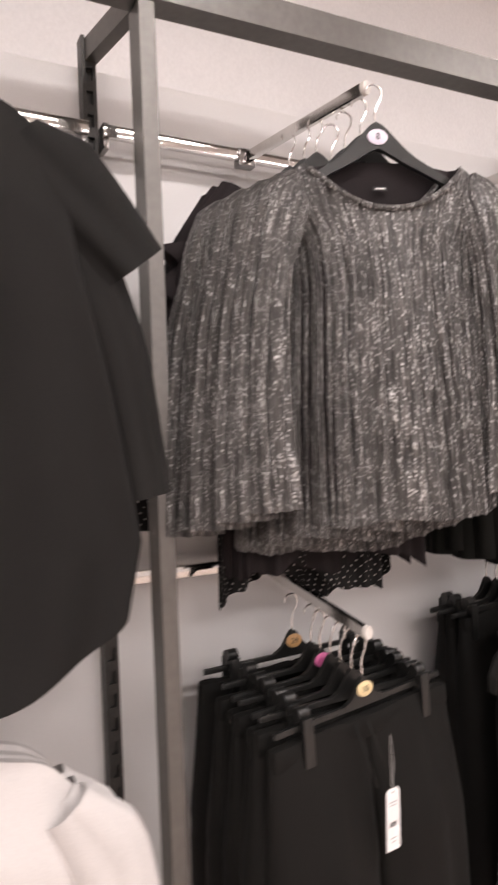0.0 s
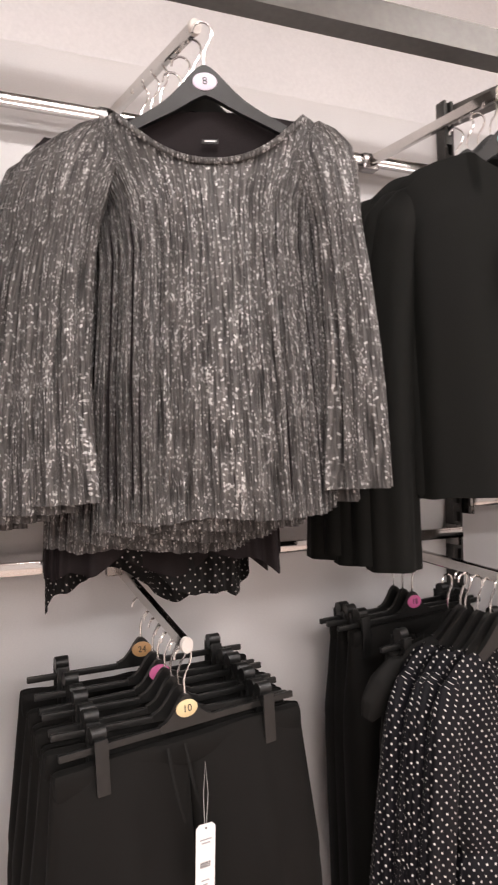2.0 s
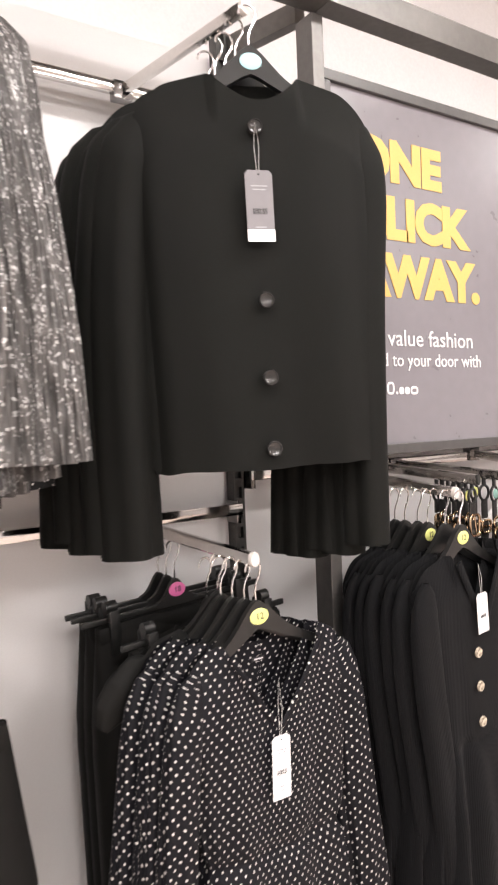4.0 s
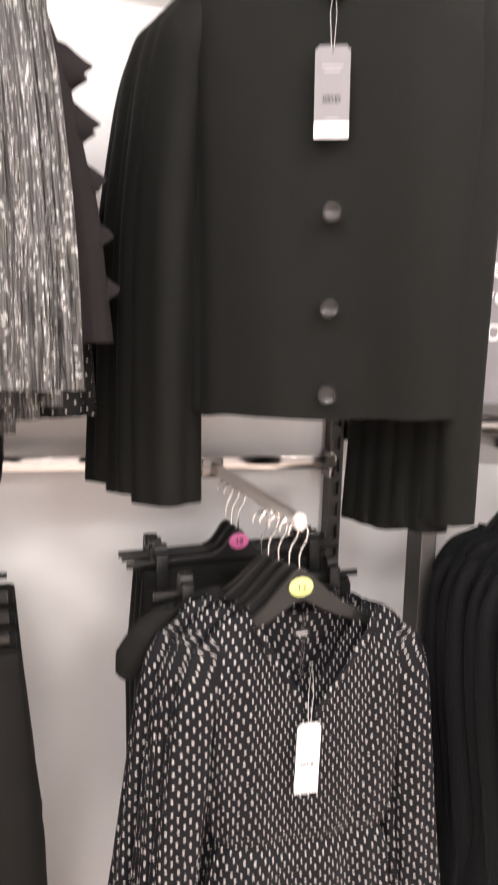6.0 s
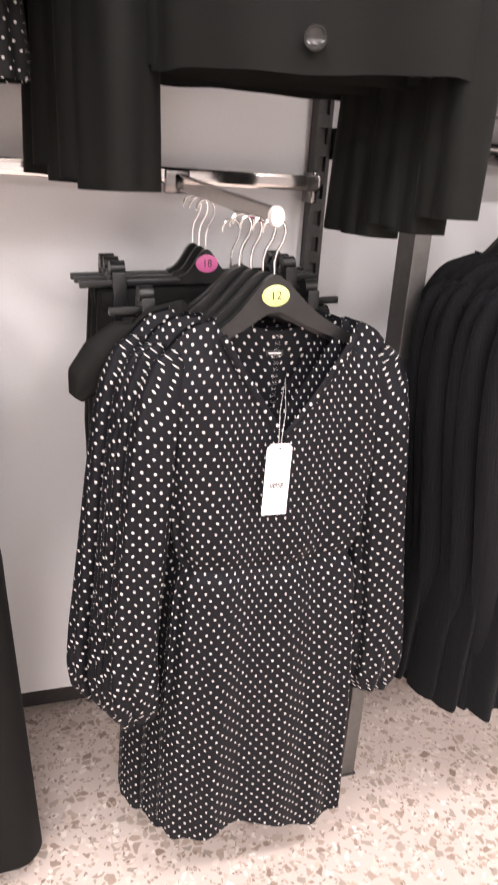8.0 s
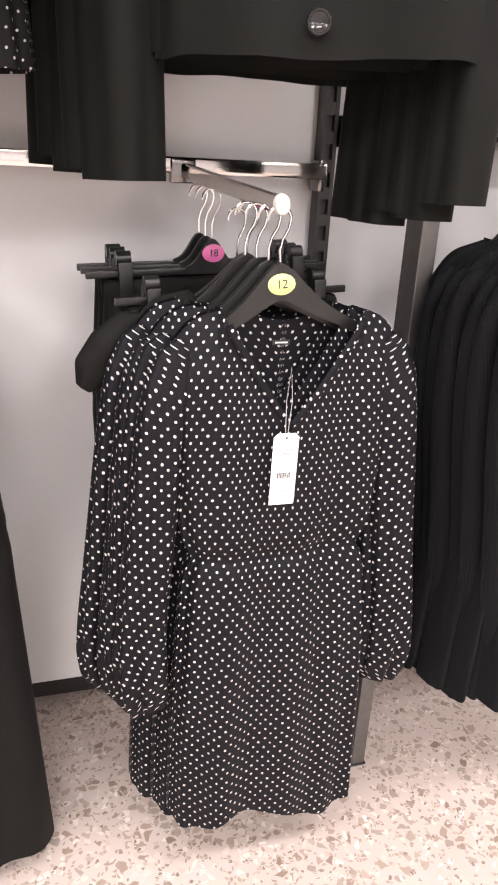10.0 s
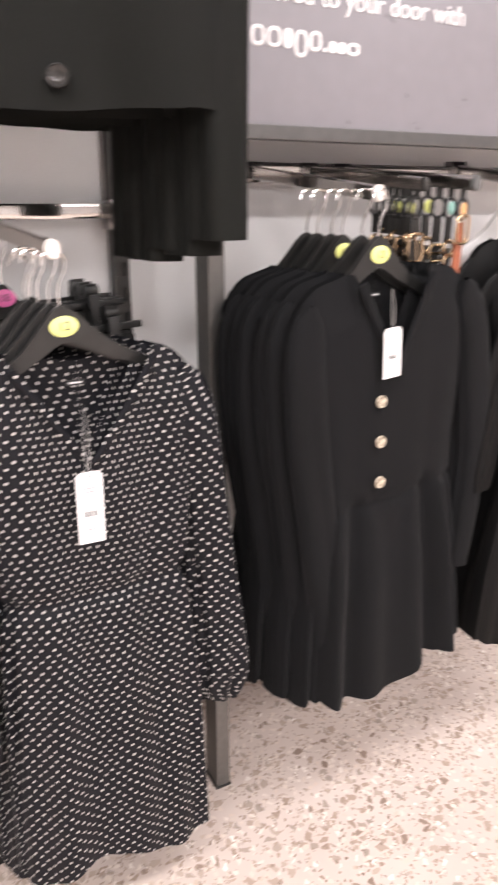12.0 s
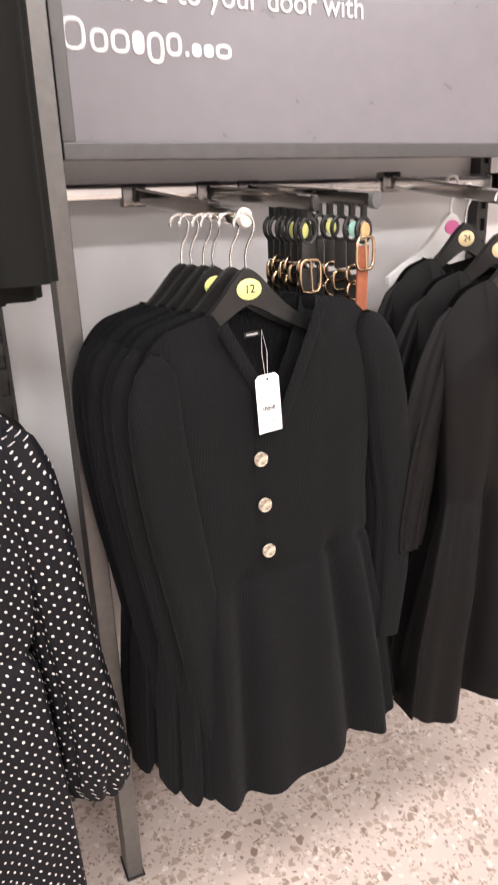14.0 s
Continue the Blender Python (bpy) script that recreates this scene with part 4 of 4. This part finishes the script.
# a plain black top between the spotted dresses and the trousers
CT_T, CT_S = cloth_meshes(TROUSER,
    body_mesh("top", ((-0.8, 0.16), (-0.3, 0.165), (0.05, 0.19)), ((-0.9, 0.035), (-0.3, 0.03), (0, 0.025)), (0.09, 0.10, 0.02, 2), flat_hem(-0.72, 0.01, 3), ((0, 0.002), (1, 0.010)), 84, shoulder=0.26, counts=(3, 5, 8)),
    [sleeve_mesh(s, ((0.160, -0.066), (0.196, -0.110), (0.228, -0.152), (0.246, -0.180)), ((0, 0.006), (0.1, 0.028), (0.4, 0.038), (0.7, 0.032), (1, 0.012)), ((0, 0.01), (0.4, 0.022), (1, 0.012)), ((0, 0.02), (1, 0.10)), 86 + s, y_off=0.0, counts=(3, 5)) for s in (1, -1)])
m = pose(2.003, 1.737, 1.118, 0, 2, 2)
hanger(m)
garment("top", m, "plain black short-sleeved jersey top on a hanger", "top", None, CT_T, CT_S)

# -- black knitted dresses --
arm(2.508, 1.345, 2.568, 1.627, 1.302)
KD_T, KD_S = cloth_meshes(RIB,
    body_mesh("dress", ((-0.98, 0.238), (-0.7, 0.214), (-0.50, 0.188), (-0.44, 0.180), (-0.35, 0.180), (-0.15, 0.204), (0.05, 0.214)), ((-0.98, 0.075), (-0.6, 0.055), (-0.44, 0.036), (-0.2, 0.036), (0, 0.03)), (0.090, 0.170, 0.02, 1.1),
              lambda u: -0.858 + 0.010 * math.cos(5 * u + 0.4) + 0.02 * abs(math.cos(u)), ((0, 0.0006), (0.47, 0.002), (0.52, 0.017), (0.7, 0.027), (1, 0.030)), 91, shoulder=0.21, rows=100, cols=240, counts=(8, 13), pinch=(-0.445, 0.12, 0.008)),
    [sleeve_mesh(s, path, ((0, 0.006), (0.04, 0.026), (0.12, 0.038), (0.3, 0.043), (0.45, 0.043), (0.8, 0.038), (1, 0.034)), ((0, 0.008), (0.2, 0.020), (1, 0.022)), ((0, 0.02), (1, 0.12)), 93 + s, y_off=-0.022, counts=(3, 5))
     for s, path in ((1, ((0.182, -0.058), (0.214, -0.15), (0.232, -0.30), (0.240, -0.42), (0.222, -0.56), (0.200, -0.67))), (-1, ((0.180, -0.058), (0.196, -0.15), (0.190, -0.30), (0.174, -0.45), (0.162, -0.60), (0.156, -0.71))))])
KD_BUTTON = button_mesh(0.0115, PEARL)
for i, (y, yaw) in enumerate(((1.605, 6), (1.640, 4), (1.682, 8), (1.708, 5), (1.740, 7), (1.766, 6))):
    m = pose(2.560 - (y - 1.605) * 0.26, y, 1.200, 0, (-1, 0, -1, 1, 0, 0)[i], yaw)
    hanger(m, "yellow" if i in (0, 2) else None, "12" if i in (0, 2) else "")
    m = m @ pose(0.018, 0, 0, 0, -2.5, 0)
    g = garment("dress", m, "black rib-knit dress with V neck and marbled buttons" if i == 0 else "black rib-knit long-sleeved dress", "dress", None, KD_T, KD_S, "black knitted dresses")
    if i == 0:
        for z in (-0.262, -0.338, -0.418):
            part("button", KD_BUTTON, None, g, "marbled cream and brown button").location = (-0.044, -0.043, z + 0.020)
        part("neck_band", neck_band((0.090, 0.170, 0, 1.1), 0.21, 0.036, 0.010, 0.35, RIB), None, g)
        tag_parts(g, -0.026, -0.050, -0.112, 0.040, 0.088, 0.065)
        neck_label(g, 0.028, -0.065)

# -- black satin dresses further on --
arm(3.071, 1.357, 3.125, 1.610, 1.305, white=False)
ST_T, ST_S = cloth_meshes(SATIN,
    body_mesh("dress", ((-1.05, 0.275), (-0.7, 0.225), (-0.42, 0.160), (-0.2, 0.178), (0.05, 0.184)), ((-1.05, 0.09), (-0.6, 0.07), (-0.42, 0.045), (-0.2, 0.045), (0, 0.03)), (0.090, 0.12, 0.02, 1.3),
              lambda u: -0.855 + 0.014 * math.cos(4 * u), ((0, 0.001), (0.38, 0.004), (0.42, 0.004), (0.5, 0.016), (1, 0.030)), 101, shoulder=0.30, rows=80, cols=190, counts=(5, 9, 14)),
    [sleeve_mesh(s, ((0.155, -0.070), (0.190, -0.19), (0.222, -0.32), (0.240, -0.44), (0.242, -0.50)), ((0, 0.006), (0.05, 0.026), (0.2, 0.040), (0.6, 0.045), (0.85, 0.042), (1, 0.034)), ((0, 0.008), (0.3, 0.016), (1, 0.018)), ((0, 0.05), (0.4, 0.2), (1, 0.35)), 103 + s, rows=56, cols=72, y_off=0.004, counts=(4, 7, 11)) for s in (1, -1)])
for i, (x, y, z, yaw) in enumerate(((3.098, 1.620, 1.212, 4), (3.118, 1.700, 1.22, -2), (3.130, 1.810, 1.237, 3))):
    m = pose(x, y, z, 0, 0, yaw)
    hanger(m, "cream" if i in (1, 2) else None, "24" if i == 2 else "")
    g = garment("dress", m, "long black satin dress with wide three-quarter sleeves", "dress", None, ST_T, ST_S, "black satin dresses")
    if i == 0:
        tag_parts(g, -0.040, -0.060, -0.110, 0.040, 0.085, 0.06, 2)
hanger(pose(3.180, 1.915, 1.255, 0, 0, 6), "pink", white=True)


# -- belts --
def ring_path(w, h, n=24, r=0.006):
    pts = []
    for i in range(n):
        a = 2 * math.pi * i / n
        c, s = math.cos(a), math.sin(a)
        pts.append((w * math.copysign(abs(c) ** 0.5, c), 0, h * math.copysign(abs(s) ** 0.5, s)))
    return pts


BELT_HOOK = Shape().box((-0.006, -0.003, 0.004), (0.006, 0.003, 0.026), 0.002)
BELT_HOOK.tube([(0.017 * math.cos(2 * math.pi * i / 20), 0, -0.014 + 0.019 * math.sin(2 * math.pi * i / 20)) for i in range(20)], 0.0035, 8, closed=True)
BELT_HOOK_MESH = BELT_HOOK.mesh("belt_hanger_loop", PLASTIC)
BUCKLES = [Shape().tube(ring_path(0.021, 0.026), 0.0028, 8, closed=True).tube([(0, 0, 0.026), (0, -0.004, -0.024)], 0.002, 6).mesh("buckle", GOLD),
           Shape().tube(ring_path(0.016, 0.016), 0.0034, 8, closed=True).tube([(-0.016, -0.003, 0), (0.016, -0.003, 0)], 0.0028, 6).mesh("buckle", GOLD),
           Shape().tube([(0.016 * math.cos(i * 0.5236), 0, 0.012 + 0.016 * math.sin(i * 0.5236)) for i in range(12)], 0.003, 8, closed=True).tube([(0.016 * math.cos(i * 0.5236), -0.002, -0.014 + 0.016 * math.sin(i * 0.5236)) for i in range(12)], 0.003, 8, closed=True).mesh("buckle", GOLD)]


def belt(m, colour, disc, buckle, width=0.028, length=0.52, drop=-0.085):
    ob = thing("belt", m, ("tan" if colour is TAN else "black") + " leather belt with a gold buckle on a loop hanger", "belt", "belts on the arm")
    part("belt_hanger_loop", BELT_HOOK_MESH, None, ob)
    if disc:
        part("size_disc", Shape().disc((0, -0.004, -0.014), 0.0105, 0.0125, 0.003, 20).mesh("size_disc"), DISCS[disc], ob, disc + " size disc")
    part("upper_strap", Shape().box((-width / 2 * 0.8, -0.002, drop + 0.02), (width / 2 * 0.8, 0.002, -0.030), 0.001).mesh("upper_strap"), colour, ob)
    b = part("buckle", BUCKLES[buckle], None, ob, "gold metal buckle")
    b.location = (0, -0.005, drop)
    rows = []
    for r in range(21):
        v = r / 20
        z = drop + 0.012 - length * v
        y = 0.004 * math.sin(3 * v)
        rows.append([(-width / 2, y - 0.0015, z), (width / 2, y - 0.0015, z), (width / 2, y + 0.0015, z), (-width / 2, y + 0.0015, z)])
    part("strap", Shape().grid(rows, closed=True, cap=True).mesh("strap"), colour, ob)
    return ob


arm(2.738, 1.346, 2.802, 1.645, 1.320, white=False)
arm(2.653, 1.346, 2.713, 1.680, 1.318, white=False, dark=True)
for i in range(7):
    k = i / 6
    x, y, z = along(2.712, 1.695, 1.290, 2.697, 1.795, 1.294, k)
    belt(pose(x, y, z, 0, 0, 10 + 8 * math.sin(i * 2.1)), LEATHER, "yellow" if i in (1, 3) else None, 0 if i == 0 else 1 + i % 2, 0.036 if i == 0 else 0.026, 0.50)
for i in range(6):
    k = i / 5
    x, y, z = along(2.797, 1.665, 1.288, 2.772, 1.80, 1.296, k)
    belt(pose(x, y, z, 0, 0, 8 + 10 * math.sin(i * 1.7 + 1)), TAN if i == 0 else LEATHER, ("orange", "mint", None, "yellow", None, None)[i], (0, 2, 1, 2, 1, 2)[i], 0.026, 0.46, -0.05 if i == 0 else -0.10)

# -- the poster between the posts --
SX0, SX1, SZ0, SZ1 = 2.351, 3.642, 1.390, 2.268
sign = thing("poster_sign", pose(SX0, FRAME_Y + 0.006, SZ0), "large dark grey framed poster with yellow and white lettering", "sign")
part("poster", Shape().box((0.012, 0.010, 0.018), (SX1 - SX0 - 0.012, 0.026, SZ1 - SZ0 - 0.018)).mesh("poster", smooth=False), SIGN, sign)
part("frame_rail", Shape().box((0, 0, 0), (SX1 - SX0, 0.032, 0.024), 0.002).mesh("frame_rail", smooth=False), SIGNFRAME, sign)
part("frame_rail", Shape().box((0, 0, SZ1 - SZ0 - 0.024), (SX1 - SX0, 0.032, SZ1 - SZ0), 0.002).mesh("frame_rail", smooth=False), SIGNFRAME, sign)
for x in (0, SX1 - SX0 - 0.02):
    part("frame_stile", Shape().box((x, 0.001, 0.0245), (x + 0.02, 0.031, SZ1 - SZ0 - 0.0245), 0.002).mesh("frame_stile", smooth=False), SIGNFRAME, sign)
for words, x0, x1, z0, z1, mat_, bold in (("ONE", 2.437, 2.733, 2.044, 2.150, YELLOW, 0.006), ("CLICK", 2.437, 2.838, 1.906, 2.014, YELLOW, 0.006), ("AWAY.", 2.432, 2.868, 1.768, 1.876, YELLOW, 0.006),
                                          ("Great value fashion", 2.372, 2.833, 1.652, 1.692, WHITEPRINT, 0.0), ("delivered to your door with", 2.366, 2.864, 1.592, 1.634, WHITEPRINT, 0.0)):
    me = text_mesh(words, 0.1, 0.0008, "LEFT", bold=bold)
    me.materials.append(mat_)
    xs, zs = [v.co.x for v in me.vertices], [v.co.z for v in me.vertices]
    kx, kz = (x1 - x0) / (max(xs) - min(xs)), (z1 - z0) / (max(zs) - min(zs))
    me.transform(Matrix.Diagonal((kx, 1, kz, 1)) @ Matrix.Translation((-min(xs), 0, -min(zs))))
    part("lettering", me, None, sign).location = (x0 - SX0, 0.0085, z0 - SZ0)
# the maker's mark as plain rounded bars
for x0, w, h in ((2.366, 0.036, 0.044), (2.407, 0.026, 0.030), (2.437, 0.028, 0.030), (2.469, 0.018, 0.030), (2.491, 0.026, 0.042), (2.521, 0.024, 0.030), (2.550, 0.006, 0.007), (2.561, 0.015, 0.018), (2.580, 0.016, 0.018), (2.600, 0.026, 0.018)):
    zlow = 1.534 - (0.012 if h == 0.042 else 0)
    ring = [((x0 - SX0) + w / 2 + w / 2 * math.copysign(abs(math.cos(a)) ** 0.7, math.cos(a)), zlow - SZ0 + h / 2 + h / 2 * math.copysign(abs(math.sin(a)) ** 0.7, math.sin(a))) for a in [i * math.pi / 9 for i in range(18)]]
    bar = Shape()
    if w > 0.02:
        path = [(x, 0.0092, z) for x, z in ring]
        cx, cz = x0 - SX0 + w / 2, zlow - SZ0 + h / 2
        path = [(cx + (x - cx) * 0.80, y, cz + (z - cz) * 0.86) for x, y, z in path]
        bar.tube(path, 0.0030, 6, closed=True, flat=0.5)
    else:
        bar.slab(ring, 0.0080, 0.0098)
    part("mark_shape", bar.mesh("mark_shape", smooth=False), WHITEPRINT, sign)

# ---- ceiling lights ----
GLOW = bpy.data.materials.new("lamp_diffuser")
GLOW.use_nodes = True
GLOW.node_tree.nodes["Principled BSDF"].inputs["Base Color"].default_value = (0.9, 0.9, 0.9, 1)
GLOW.node_tree.nodes["Principled BSDF"].inputs["Emission Color"].default_value = (1, 0.96, 0.92, 1)
GLOW.node_tree.nodes["Principled BSDF"].inputs["Emission Strength"].default_value = 3.0
LAMP_FRAME = Shape().box((-0.62, -0.17, -0.02), (0.62, 0.17, 0.0), 0.003).mesh("frame", CEIL, smooth=False)
LAMP_FACE = Shape().box((-0.60, -0.15, -0.024), (0.60, 0.15, -0.0205)).mesh("diffuser", GLOW, smooth=False)
for x in (-1.2, 1.0, 3.0, 5.4):
    for y in (0.55, -1.7, -4.2):
        ob = thing("ceiling_light", pose(x, y, CEILING_Z), "flat white ceiling light panel", "ceiling light", "ceiling lights")
        part("frame", LAMP_FRAME, None, ob)
        part("diffuser", LAMP_FACE, None, ob)
        la = bpy.data.lights.new("ceiling_lamp", "AREA")
        la.shape, la.size, la.size_y, la.energy, la.color = "RECTANGLE", 1.18, 0.28, LAMP_WATTS[y], (1.0, 0.958, 0.938)
        new("ceiling_lamp", la).matrix_world = pose(x, y, CEILING_Z - 0.03)
